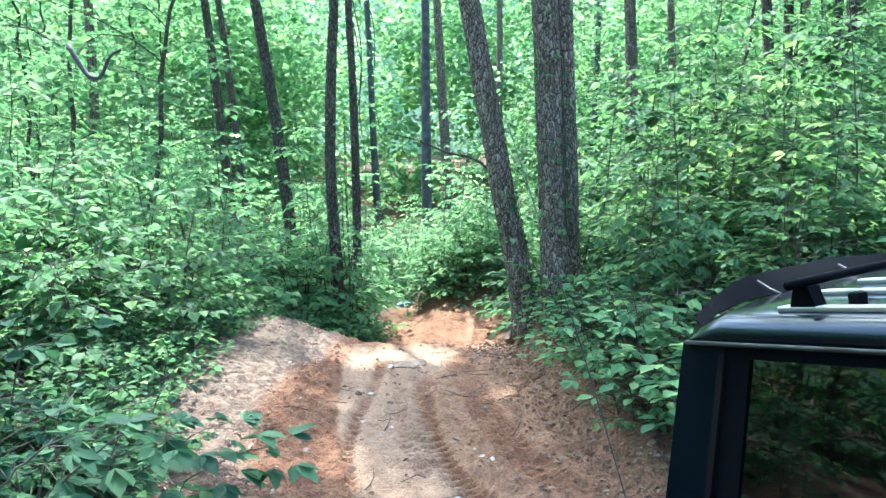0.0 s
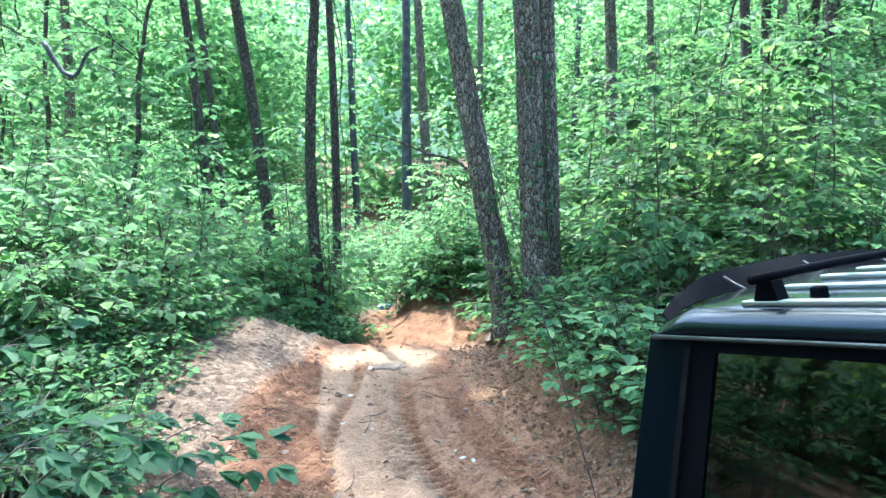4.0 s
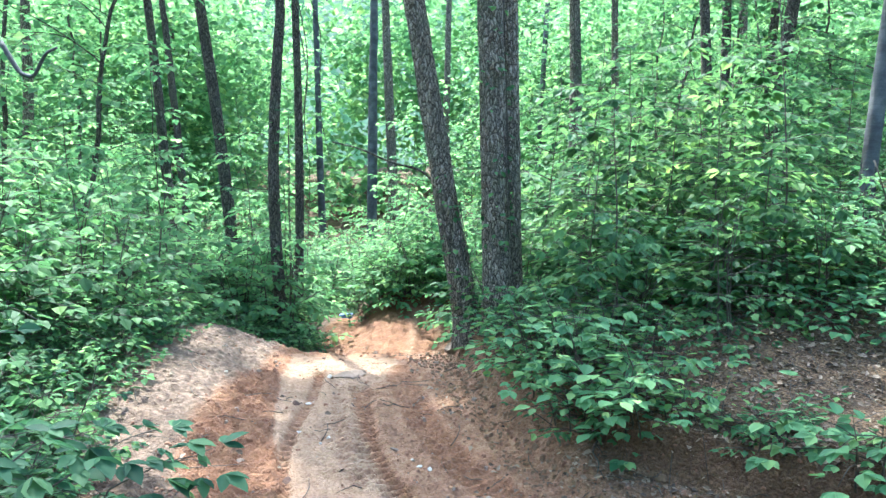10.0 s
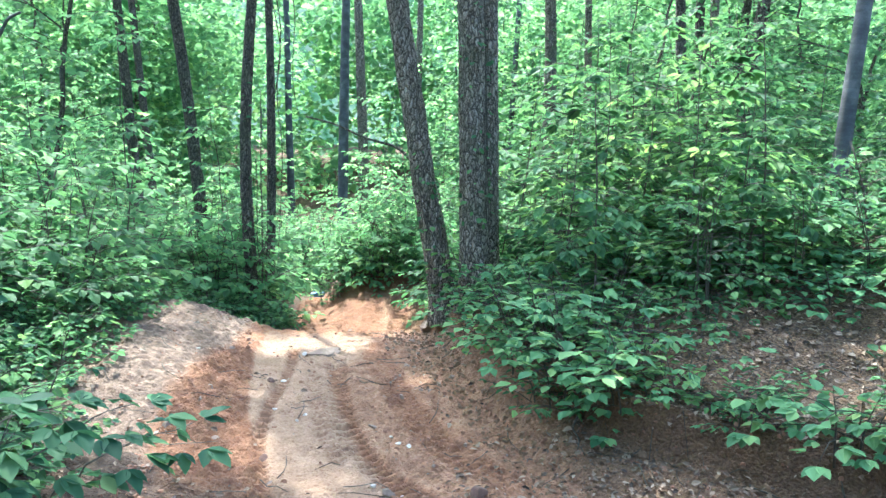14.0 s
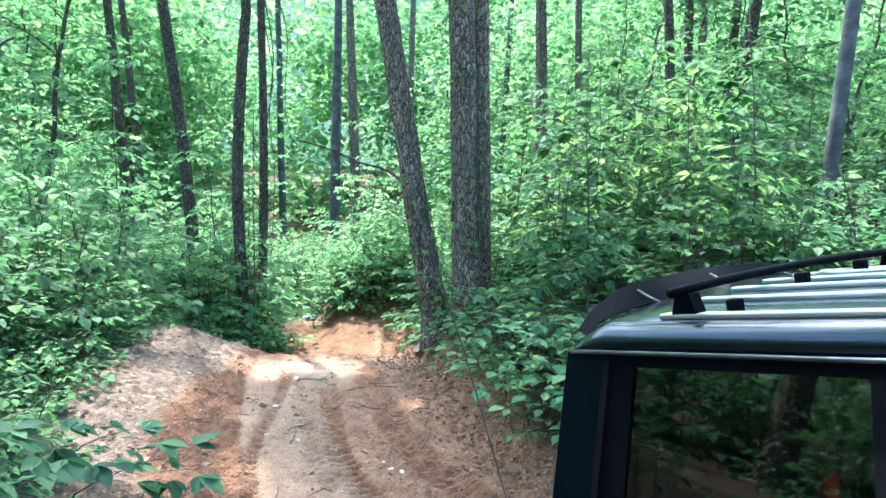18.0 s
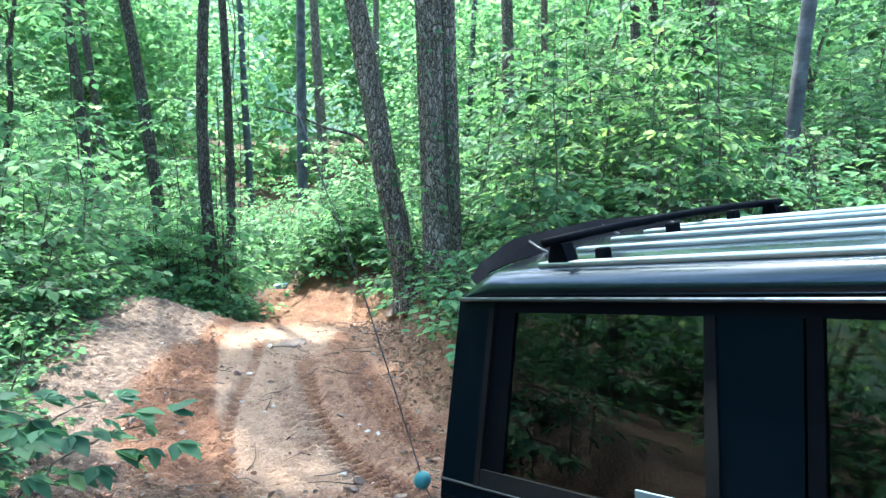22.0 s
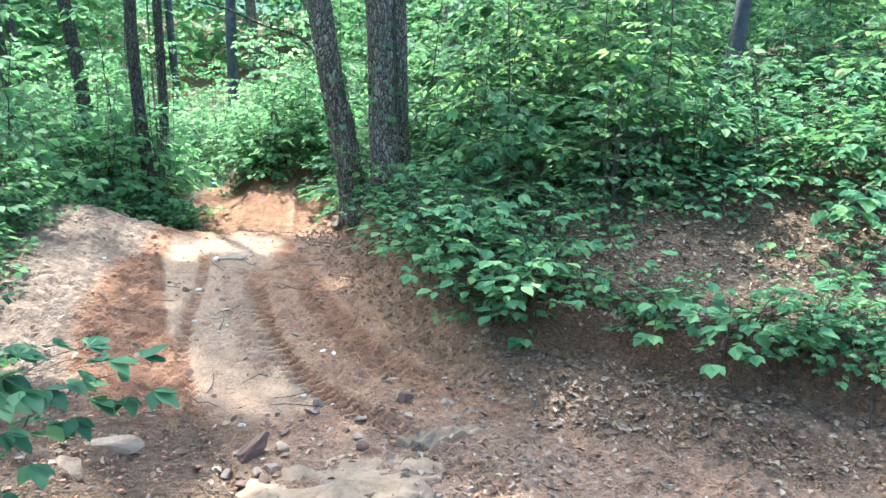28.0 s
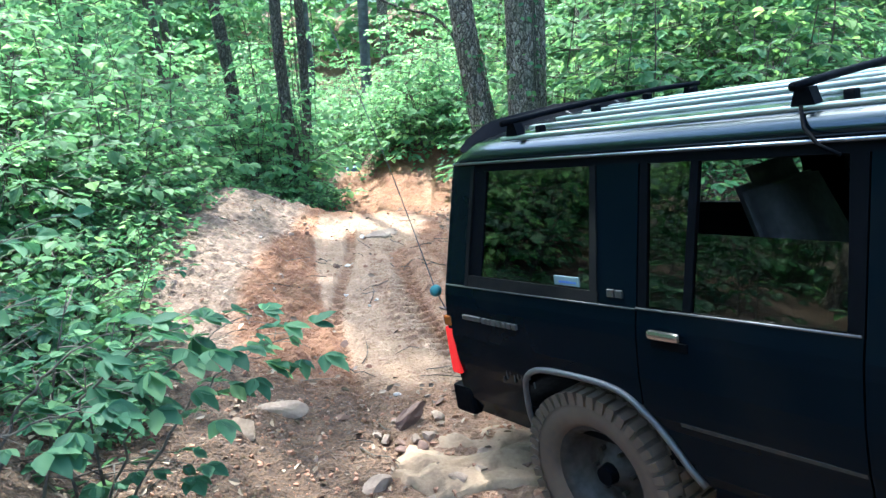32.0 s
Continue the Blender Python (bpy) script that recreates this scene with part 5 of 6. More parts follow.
def build_car():
    car = tagged(new("off_road_vehicle"), "dark green four-door off-road vehicle with roof rack, rear window half open", "car")
    for s in (-1, 1):
        side = "flank"
        q = side_panel("quarter_panel", [(-1.0, 0.47)] + ARCH_REAR[:7] + [(0.285, 0.785), (0.285, 1.158), (-1.0, 1.145)], PAINT, car, s, 0, 0.014, "scratched dark green rear quarter panel")
        side_panel("rear_pillar", [(-1.0, 1.15), (-0.945, 1.725), (-0.765, 1.725), (-0.805, 1.15)], PAINT, car, s, 0.002, 0.05)
        side_panel("vent_grille", [(-0.80, 1.172), (-0.762, 1.690), (-0.672, 1.690), (-0.705, 1.172)], BLACK, car, s, 0.006, 0.03, "black ribbed vent panel")
        side_panel("seal", [(-0.83, 1.150), (-0.785, 1.70), (-0.762, 1.70), (-0.805, 1.150)], RUBBER, car, s, -0.004, 0.012)
        side_panel("seal", [(-0.80, 1.150), (-0.80, 1.206), (0.085, 1.206), (0.085, 1.150)], RUBBER, car, s, -0.004, 0.02)
        side_panel("seal", [(0.040, 1.176), (0.024, 1.69), (0.056, 1.69), (0.080, 1.176)], RUBBER, car, s, -0.003, 0.02)
        side_panel("quarter_window", [(-0.70, 1.174), (-0.660, 1.688), (0.026, 1.688), (0.055, 1.174)], GLASS if s < 0 else CLEAR, car, s, 0.010, 0.004, "tinted quarter window")
        side_panel("window_rail", [(-0.78, 1.686), (-0.78, 1.724), (1.98, 1.724), (1.98, 1.686)], BLACK, car, s, 0.004, 0.04)
        side_panel("middle_pillar", [(0.076, 1.160), (0.052, 1.688), (0.280, 1.688), (0.285, 1.160)], PAINT, car, s, 0.003, 0.05)
        d = side_panel("rear_door", [(0.293, 0.78), (0.37, 0.705), (0.46, 0.595), (0.535, 0.49), (1.165, 0.49), (1.165, 1.168), (0.293, 1.158)], PAINT, car, s, 0, 0.016)
        side_panel("door_frame", [(0.293, 1.165), (0.288, 1.688), (0.325, 1.688), (0.335, 1.165)], BLACK, d, s, 0.003, 0.03)
        side_panel("vent_window", [(0.333, 1.17), (0.323, 1.688), (0.525, 1.688), (0.508, 1.172)], GLASS, d, s, 0.012, 0.004)
        side_panel("window_divider", [(0.503, 1.17), (0.522, 1.688), (0.556, 1.688), (0.540, 1.17)], BLACK, d, s, 0.005, 0.02)
        if s < 0:
            side_panel("door_window", [(0.538, 1.17), (0.546, 1.440), (1.11, 1.432), (1.12, 1.17)], GLASS, d, s, 0.014, 0.004, "half-lowered tinted window")
        side_panel("door_frame", [(1.115, 1.165), (1.10, 1.688), (1.16, 1.688), (1.165, 1.165)], BLACK, d, s, 0.003, 0.03)
        bar("belt_strip", [(0.295, s * 0.858, 1.166), (0.75, s * 0.859, 1.172), (1.163, s * 0.858, 1.176)], 0.0045, GREYTRIM, d, 6)
        h = block("door_handle", (0.371, -0.012, 1.072), (0.518, 0.018, 1.106), CHROME, d, 0.014, "chrome door handle")
        h.location.y = s * 0.895 - 0.0025
        # dark block put in for the shaded recess below the handle
        block("recess_shade", (0.366, s * 0.877 - 0.006, 1.031), (0.534, s * 0.877 + 0.006, 1.064), BLACK, d, 0.004)
        # thin strips in place of the highlights on crease and waist line
        side_panel("door_crease_glint", [(0.46, 0.732), (0.46, 0.752), (1.16, 0.752), (1.16, 0.732)], CREASE_GLINT, d, s, -0.001, 0.006)
        bar("waist_glint", [(-0.99, s * 0.857, 1.148), (-0.4, s * 0.857, 1.152), (0.285, s * 0.857, 1.160)], 0.004, CREASE_GLINT, car, 6)
        f = side_panel("front_door", [(1.173, 0.49), (2.30, 0.49), (2.30, 1.15), (1.173, 1.168)], PAINT, car, s, 0, 0.016)
        side_panel("front_pillar", [(2.30, 1.15), (1.99, 1.725), (1.91, 1.725), (2.20, 1.15)], PAINT, car, s, 0.003, 0.05)
        side_panel("centre_pillar", [(1.172, 1.165), (1.166, 1.688), (1.25, 1.688), (1.26, 1.165)], PAINT, car, s, 0.003, 0.05)
        side_panel("door_window", [(1.26, 1.165), (1.25, 1.688), (1.90, 1.688), (2.19, 1.165)], GLASS, f, s, 0.012, 0.004)
        side_panel("front_fender", [(2.308, 0.49), (2.33, 0.66), (2.43, 0.79), (2.57, 0.84), (2.95, 0.84), (3.09, 0.79), (3.18, 0.66), (3.21, 0.50), (3.48, 0.55), (3.48, 0.98), (2.308, 1.14)], PAINT, car, s, 0, 0.014)
        arch = [(x, s * (np.interp(z, SIDE_Z, SIDE_Y) + 0.004), z) for x, z in smoothed(ARCH_REAR)]
        bar("arch_trim", arch, 0.0145, GREYTRIM, car, 8, "dull grey wheel-arch trim")
        bar("drip_rail", [(-0.915, s * 0.735, 1.728), (0.5, s * 0.737, 1.728), (1.98, s * 0.735, 1.726)], 0.007, TRIM_BRIGHT, car, 6)
        block("rear_light", (-1.035, s * 0.83 - 0.055, 0.68), (-0.960, s * 0.83 + 0.050, 0.93), RED, car, 0.012, "red tail light")
        block("rear_indicator", (-1.033, s * 0.83 - 0.055, 0.935), (-0.965, s * 0.83 + 0.046, 0.99), AMBER, car, 0.012, "amber rear indicator")
        block("bumper_end", (-1.10, s * 0.80 - 0.06, 0.45), (-0.93, s * 0.80 + 0.06, 0.60), BLACK, car, 0.02)
        block("wheel_well", (-0.55, s * 0.60 - 0.14, 0.80), (0.60, s * 0.60 + 0.14, 0.86), BLACK, car, 0.02)
        block("front_wheel_well", (2.2, s * 0.60 - 0.14, 0.82), (3.3, s * 0.60 + 0.14, 0.87), BLACK, car, 0.02)
        block("sill", (0.55, s * 0.80 - 0.04, 0.44), (2.3, s * 0.80 + 0.04, 0.51), BLACK, car, 0.015)
    for k in range(9):
        x0, z0 = -0.60 + 0.028 * k, 0.705 + 0.012 * ((k * 7) % 5)
        block('scratch', (x0, -0.8795, z0), (x0 + 0.004, -0.872, z0 + 0.03 + 0.012 * ((k * 3) % 4)), LETTER, car, 0.0005)
    # lettering on the flank: a maker's badge, bars for the name and the trim
    for k in range(7):
        block("badge_letter", (-0.690 + 0.0385 * k, -0.891, 0.988), (-0.660 + 0.0385 * k, -0.876, 1.014), LETTER, car, 0.003)
    block("badge", (-0.845, -0.891, 0.992), (-0.705, -0.876, 1.014), LETTER, car, 0.003)
    for k in range(2):
        block("trim_letter", (0.14 + 0.045 * k, -0.850, 1.192), (0.175 + 0.045 * k, -0.838, 1.222), LETTER, car, 0.003)
    bm = bmesh.new()
    box(bm, (-0.178, -0.834, 1.212), (-0.028, -0.8265, 1.250))
    st = part("sticker", bm, STICKER, car, "pale blue rectangular window sticker")
    for k in range(5):
        bm = bmesh.new()
        box(bm, (-0.148 + 0.022 * k, -0.8355, 1.222), (-0.132 + 0.022 * k, -0.8335, 1.231))
        part("print", bm, STICKER_BLUE, st)
    # roof: crowned sheet with pressed edges
    xs = [-0.915, -0.905, -0.865, -0.78, -0.5, 0.0, 0.5, 1.0, 1.5, 1.85, 1.95, 2.02]
    prof = [(-0.728, 1.735), (-0.722, 1.765), (-0.705, 1.798), (-0.67, 1.815), (-0.5, 1.840), (-0.25, 1.857), (0, 1.862)]
    prof = prof + [(-y, z) for y, z in prof[-2::-1]]
    bm = bmesh.new()
    rows = []
    for x in xs:
        drop = 0.05 * smooth_step(-0.82, -0.915, x) + 0.06 * smooth_step(1.80, 2.02, x)
        rows.append([bm.verts.new((x, y, z - drop * min(1, max(0, (z - 1.735) / 0.05)))) for y, z in prof])
    for a, b in zip(rows[:-1], rows[1:]):
        for i in range(len(prof) - 1):
            bm.faces.new((a[i], b[i], b[i + 1], a[i + 1]))
    bmesh.ops.recalc_face_normals(bm, faces=bm.faces[:])
    if sum(f.normal.z for f in bm.faces) < 0:
        bmesh.ops.reverse_faces(bm, faces=bm.faces[:])
    bmesh.ops.solidify(bm, geom=bm.faces[:], thickness=0.02)
    roof = part("roof", bm, ROOF, car, "glossy dark green roof", True)
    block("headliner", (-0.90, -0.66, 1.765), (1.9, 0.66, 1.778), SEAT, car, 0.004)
    # ribs of the roof: their sky reflection put in as silver strips
    for y in (-0.645, -0.46, -0.28, -0.095, 0.095, 0.28, 0.46, 0.645):
        z = np.interp(abs(y), (0, 0.25, 0.5, 0.67), (1.862, 1.857, 1.840, 1.815))
        for x0, x1 in ((-0.60, 1.85),):
            block("roof_rib_sheen", (x0, y - 0.025, z - 0.004), (x1, y + 0.025, z + 0.012), RIB_SHEEN, car, 0.005, "silver strip for the sky sheen on a roof rib")
    for x in (-0.511, 0.93):
        rack = bar("rack_bar", [(x, y, 1.893 + 0.016 * (1 - (y / 0.72) ** 2)) for y in np.linspace(-0.72, 0.72, 13)], 0.014, BLACK, car, 8, "black roof rack cross bar")
        for s in (-1, 1):
            bm = bmesh.new()
            for v in box(bm, (x - 0.048, s * 0.645 - 0.024, 1.812), (x + 0.048, s * 0.645 + 0.024, 1.885), 0.0):
                if v.co.z > 1.85:
                    v.co.x = x + (v.co.x - x) * 0.5
            part("rack_foot", bm, BLACK, rack)
        for y in (-0.645, -0.28, 0.095, 0.46):
            zt = float(np.interp(abs(y), (0, 0.25, 0.5, 0.67), (1.862, 1.857, 1.840, 1.815)))
            block("tie_down", (x + 0.10, y + 0.032, zt), (x + 0.14, y + 0.068, zt + 0.042), BLACK, car, 0.008)
    # wind deflector across the rear edge of the roof
    bm = bmesh.new()
    ring = []
    for i in range(25):
        y = -0.69 + 1.38 * i / 24
        e = min(1.0, (0.70 - abs(y)) / 0.70)
        lift = 0.008 + 0.044 * float(smooth_step(0.0, 0.42, e))
        foot = np.interp(abs(y), (0, 0.5, 0.66, 0.72), (1.858, 1.838, 1.81, 1.745)) - 0.01
        gap = max(0.0, lift - 0.058)
        ring.append((bm.verts.new((-0.875, y, foot + gap)), bm.verts.new((-0.893 - 0.01 * e, y, foot + 0.01 + gap + (lift - gap) * 0.55)), bm.verts.new((-0.91 - 0.02 * e, y, foot + 0.02 + lift))))
    for a, b in zip(ring[:-1], ring[1:]):
        for j in range(2):
            bm.faces.new((a[j], b[j], b[j + 1], a[j + 1]))
    bmesh.ops.recalc_face_normals(bm, faces=bm.faces[:])
    bmesh.ops.solidify(bm, geom=bm.faces[:], thickness=0.008)
    wing = part("wind_deflector", bm, MATT, car, "black plastic wind deflector")
    for y in (-0.42, 0.0, 0.42):
        bar("bracket", [(-0.76, y, 1.84 - 0.03 * abs(y)), (-0.845, y + 0.01, 1.87 - 0.03 * abs(y)), (-0.90, y + 0.02, 1.895 - 0.03 * abs(y))], 0.004, GREYTRIM, wing, 6)
    # tail: two doors with windows, bumper
    for name, y0, y1 in (("tailgate_wide", -0.70, 0.22), ("tailgate_narrow", 0.23, 0.70)):
        g = block(name, (-1.015, y0 - (0.14 if y0 < 0 else 0), 0.55), (-0.98, y1 + (0.14 if y0 > 0 else 0), 1.15), PAINT, car, 0.01)
        bm = bmesh.new()
        for v in box(bm, (-0.985, y0 + 0.03, 1.17), (-0.975, y1 - 0.03, 1.68)):
            v.co.x += 0.055 * (v.co.z - 1.15) / 0.55
        part("rear_window", bm, GLASS, g)
        bm = bmesh.new()
        for lo, hi in (((-0.99, y0, 1.15), (-0.96, y0 + 0.05, 1.72)), ((-0.99, y1 - 0.05, 1.15), (-0.96, y1, 1.72)), ((-0.99, y0, 1.67), (-0.96, y1, 1.73))):
            for v in box(bm, lo, hi):
                v.co.x += 0.05 * (v.co.z - 1.15) / 0.55
        part("window_frame", bm, BLACK, g)
    block("rear_bumper", (-1.13, -0.72, 0.44), (-0.98, 0.72, 0.58), CHROME, car, 0.02, "chrome rear bumper")
    # nose
    bm = bmesh.new()
    for v in box(bm, (2.30, -0.80, 1.08), (3.52, 0.80, 1.15), 0.0):
        if v.co.x > 3:
            v.co.z -= 0.14
    bmesh.ops.bevel(bm, geom=bm.edges[:], offset=0.03, segments=2, affect="EDGES")
    part("bonnet", bm, PAINT, car)
    block("grille", (3.47, -0.80, 0.62), (3.54, 0.80, 0.98), BLACK, car, 0.02)
    block("front_bumper", (3.42, -0.86, 0.42), (3.66, 0.86, 0.60), BLACK, car, 0.03)
    bm = bmesh.new()
    for v in box(bm, (2.28, -0.74, 1.14), (2.30, 0.74, 1.73)):
        v.co.x -= 0.30 * (v.co.z - 1.14) / 0.59
    part("windscreen", bm, GLASS, car)
    # inside
    block("floor_pan", (-0.97, -0.78, 0.50), (3.3, 0.78, 0.56), BLACK, car, 0.01)
    block("chassis_rail", (-0.9, -0.48, 0.40), (3.3, -0.38, 0.50), RIM, car, 0.01)
    block("chassis_rail", (-0.9, 0.38, 0.40), (3.3, 0.48, 0.50), RIM, car, 0.01)
    bar("rear_axle", [(0, -0.68, 0.40), (0, 0, 0.40), (0, 0.68, 0.40)], 0.05, RIM, car)
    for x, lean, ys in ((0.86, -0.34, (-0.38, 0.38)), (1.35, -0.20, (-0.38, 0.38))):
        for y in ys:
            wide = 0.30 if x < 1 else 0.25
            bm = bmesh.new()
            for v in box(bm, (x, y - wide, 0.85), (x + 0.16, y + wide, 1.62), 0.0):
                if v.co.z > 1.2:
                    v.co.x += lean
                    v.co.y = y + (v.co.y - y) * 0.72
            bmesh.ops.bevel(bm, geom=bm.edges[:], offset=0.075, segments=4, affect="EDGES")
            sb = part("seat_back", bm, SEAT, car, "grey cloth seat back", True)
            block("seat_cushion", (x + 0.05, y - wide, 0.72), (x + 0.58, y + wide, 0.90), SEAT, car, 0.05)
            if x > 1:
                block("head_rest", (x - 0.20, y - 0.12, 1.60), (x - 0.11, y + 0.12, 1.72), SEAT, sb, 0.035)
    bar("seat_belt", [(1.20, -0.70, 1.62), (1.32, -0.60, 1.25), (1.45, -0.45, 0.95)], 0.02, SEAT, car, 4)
    bm = bmesh.new()
    bmesh.ops.create_uvsphere(bm, u_segments=14, v_segments=8, radius=0.085, matrix=pose(-0.18, -0.66, 1.235) @ Matrix.Diagonal((1.2, 1, 0.75, 1)))
    part("cloth_bundle", bm, CAP, car, "pale cloth bundle behind the window", True)
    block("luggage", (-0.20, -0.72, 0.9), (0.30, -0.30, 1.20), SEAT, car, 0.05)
    # whip aerial with a foam ball, leaning out over the tail
    pts = [(-1.14, -0.60, 0.56), (-1.22, -0.68, 0.80), (-1.26, -0.755, 1.05), (-1.27, -0.82, 1.40), (-1.26, -0.90, 1.75), (-1.25, -1.02, 2.20), (-1.24, -1.10, 2.50)]
    whip = link_mesh("aerial", *tube(pts, [0.006, 0.004, 0.003, 0.0028, 0.0026, 0.0024, 0.0022], 6), GREYTRIM, car, True, "long thin whip aerial")
    bm = bmesh.new()
    bmesh.ops.create_uvsphere(bm, u_segments=16, v_segments=10, radius=0.033, matrix=pose(-1.262, -0.757, 1.06))
    part("aerial_ball", bm, TEAL, whip, "teal foam aerial ball", True)
    # loose strap end at the front rack foot
    bar("strap", [(0.93, -0.68, 1.83), (0.97, -0.74, 1.77), (1.03, -0.77, 1.72), (1.10, -0.78, 1.69)], 0.007, BLACK, car, 5)
    for ob in car.children_recursive:
        ob.data.transform(Matrix.Diagonal((0.945, 1, 1, 1)))
        ob.visible_shadow = ob.data.materials[0] not in (GLASS, CLEAR)
    wheels = [wheel(car, "wheel", x, s) for x in (0.0, 2.76) for s in (-1, 1)]
    return car, wheels


CAR, WHEELS = build_car()

# ---------------------------------------------------------------- stones, litter and twigs on the ground


def stone(x, y, size, mat, label, seed, turn=0, sink=0.35, name="rock", group="", cuts=6, jag=0.03, tilt=0):
    """A worn stone with broken faces."""
    rng = random.Random(seed)
    bm = bmesh.new()
    bmesh.ops.create_icosphere(bm, subdivisions=3, radius=0.5)
    for _ in range(cuts):
        n = Vector((rng.gauss(0, 1), rng.gauss(0, 1), rng.gauss(0, 0.8))).normalized()
        cut = 0.38 - 0.022 * cuts + 0.13 * rng.random()
        for v in bm.verts:
            d = v.co.dot(n)
            if d > cut:
                v.co -= n * (d - cut) * 0.92
    for v in bm.verts:
        v.co += jag * noise.noise_vector(v.co * 4 + Vector((seed, 0, 0)))
        v.co = Vector((v.co.x * size[0], v.co.y * size[1], v.co.z * size[2]))
    me = bpy.data.meshes.new(name)
    bm.to_mesh(me)
    bm.free()
    me.materials.append(mat)
    ob = tagged(new(name, me), label, "rock", group)
    ob.matrix_basis = pose(x, y, height(x, y) + size[2] * (0.5 - sink) * 0.8, rng.gauss(0, 4), rng.gauss(0, 4) - tilt, turn)
    return ob


ROCK_SLAB = rock_material("rock_slab", (0.105, 0.066, 0.038), (0.235, 0.162, 0.10))
stone(-0.16, 4.10, (0.27, 0.10, 0.13), ROCK_BROWN, "reddish-brown jagged rock lying on the track", 31, 42, 0.12, cuts=9, jag=0.09, tilt=24)
stone(-1.04, 3.86, (0.36, 0.22, 0.17), ROCK_PALE, "pale squared stone at the edge of the track", 44, -18, 0.25, cuts=12)
stone(-0.43, 7.38, (0.42, 0.22, 0.08), ROCK_PALE, "pale weathered stone bedded in the crest", 15, 8, 0.62, cuts=8, jag=0.1)
stone(-0.88, 4.12, (0.34, 0.17, 0.13), ROCK_PALE, "pale flat stone at the edge of the track", 45, -10, 0.35, cuts=8)
stone(-1.85, 4.72, (0.24, 0.15, 0.10), ROCK_PALE, "pale stone half under leaves", 6, 20, 0.35)
stone(-0.32, 3.46, (0.17, 0.12, 0.09), ROCK_TAN, "small tan rock beside the slab", 9, 30, 0.3)
stone(-0.05, 3.42, (0.12, 0.09, 0.06), ROCK_TAN, "small tan rock beside the slab", 10, 70, 0.3)
for k, (cx, cy, cw) in enumerate(((-0.70, 6.55, 0.07), (-0.65, 5.82, 0.08), (-0.42, 5.72, 0.05), (-0.47, 5.66, 0.035), (-0.24, 4.42, 0.06), (0.27, 5.33, 0.07), (0.34, 5.28, 0.06), (0.22, 5.40, 0.04), (0.12, 4.72, 0.05), (0.3, 4.66, 0.05), (-0.62, 7.3, 0.08), (-1.5, 6.9, 0.07), (-1.7, 7.6, 0.06))):
    stone(cx, cy, (cw, cw * 0.7, 0.022), ROCK_WHITE, "small white chip of stone on the clay", 500 + k, k * 47, 0.15, group="pale chips on the track", cuts=7)
for k, (cx, cy, cw) in enumerate(((0.18, 4.52, 0.10), (0.02, 4.30, 0.09), (-0.02, 4.16, 0.11), (0.36, 4.30, 0.08), (-0.30, 3.95, 0.10), (-0.22, 3.88, 0.08), (0.46, 4.42, 0.09), (0.62, 4.36, 0.07), (1.15, 4.45, 0.08), (-0.55, 4.15, 0.09), (1.5, 4.2, 0.07), (1.9, 4.0, 0.08))):
    stone(cx, cy, (cw * 1.3, cw * 0.8, cw * 0.55), (ROCK_TAN, ROCK_BROWN)[k % 2], "angular fist-sized rock on the track", 530 + k, k * 61, 0.3, group="loose rocks on the track", cuts=9)
stone(0.21, 4.62, (0.11, 0.07, 0.06), ROCK_TAN, "small pale rock on the track", 12, 10, 0.3)
stone(0.76, 4.62, (0.14, 0.10, 0.09), ROCK_BROWN, "brown rock at the foot of the bank", 13, 40, 0.25)
stone(1.02, 4.55, (0.10, 0.08, 0.07), ROCK_TAN, "small rock at the foot of the bank", 14, 0, 0.3)
stone(0.56, 8.35, (0.30, 0.24, 0.34), ROCK_TAN, "upright tan rock below the leaning trunk", 21, 30, 0.3, cuts=10, jag=0.08)



def slab(x, y, long, wide, turn, seed, label):
    """Bedrock worn flush with the track: an uneven sheet with a broken rim."""
    rng = random.Random(seed)
    n, rings = 64, (0.0, 0.2, 0.38, 0.55, 0.7, 0.83, 0.94, 1.0)
    rim = [1 + 0.32 * noise.noise(Vector((math.cos(k * 6.283 / n) * 1.9, math.sin(k * 6.283 / n) * 1.9, seed))) + 0.14 * noise.noise(Vector((math.cos(k * 6.283 / n) * 6, math.sin(k * 6.283 / n) * 6, seed))) + rng.gauss(0, 0.025) for k in range(n)]
    ca, sa, verts, faces = math.cos(radians(turn)), math.sin(radians(turn)), [], []
    for i, r in enumerate(rings):
        for k in range(n):
            u, w = long * r * rim[k] * math.cos(k * 6.283 / n), wide * r * rim[k] * math.sin(k * 6.283 / n)
            px, py = x + u * ca - w * sa, y + u * sa + w * ca
            lift = 0.028 * (1 - 0.5 * r) + 0.022 * noise.noise(Vector((px * 19, py * 19, seed))) + 0.035 * noise.noise(Vector((px * 4 + 3 * py, py * 11, seed))) - 0.02 * (py - y) / wide
            verts.append((px, py, height(px, py) + (lift if i < 7 else -0.04)))
    for i in range(7):
        faces += [(i * n + k, i * n + (k + 1) % n, (i + 1) * n + (k + 1) % n, (i + 1) * n + k)[::-1] for k in range(n)]
    tagged(link_mesh("rock", verts, faces, ROCK_SLAB), label, "rock")


slab(0.30, 3.72, 0.60, 0.30, 15, 3, "broad flat slab of tan rock bedded in the track")
slab(0.93, 4.15, 0.30, 0.07, 12, 5, "long edge of bedded tan rock in the track")
RK = random.Random(55)
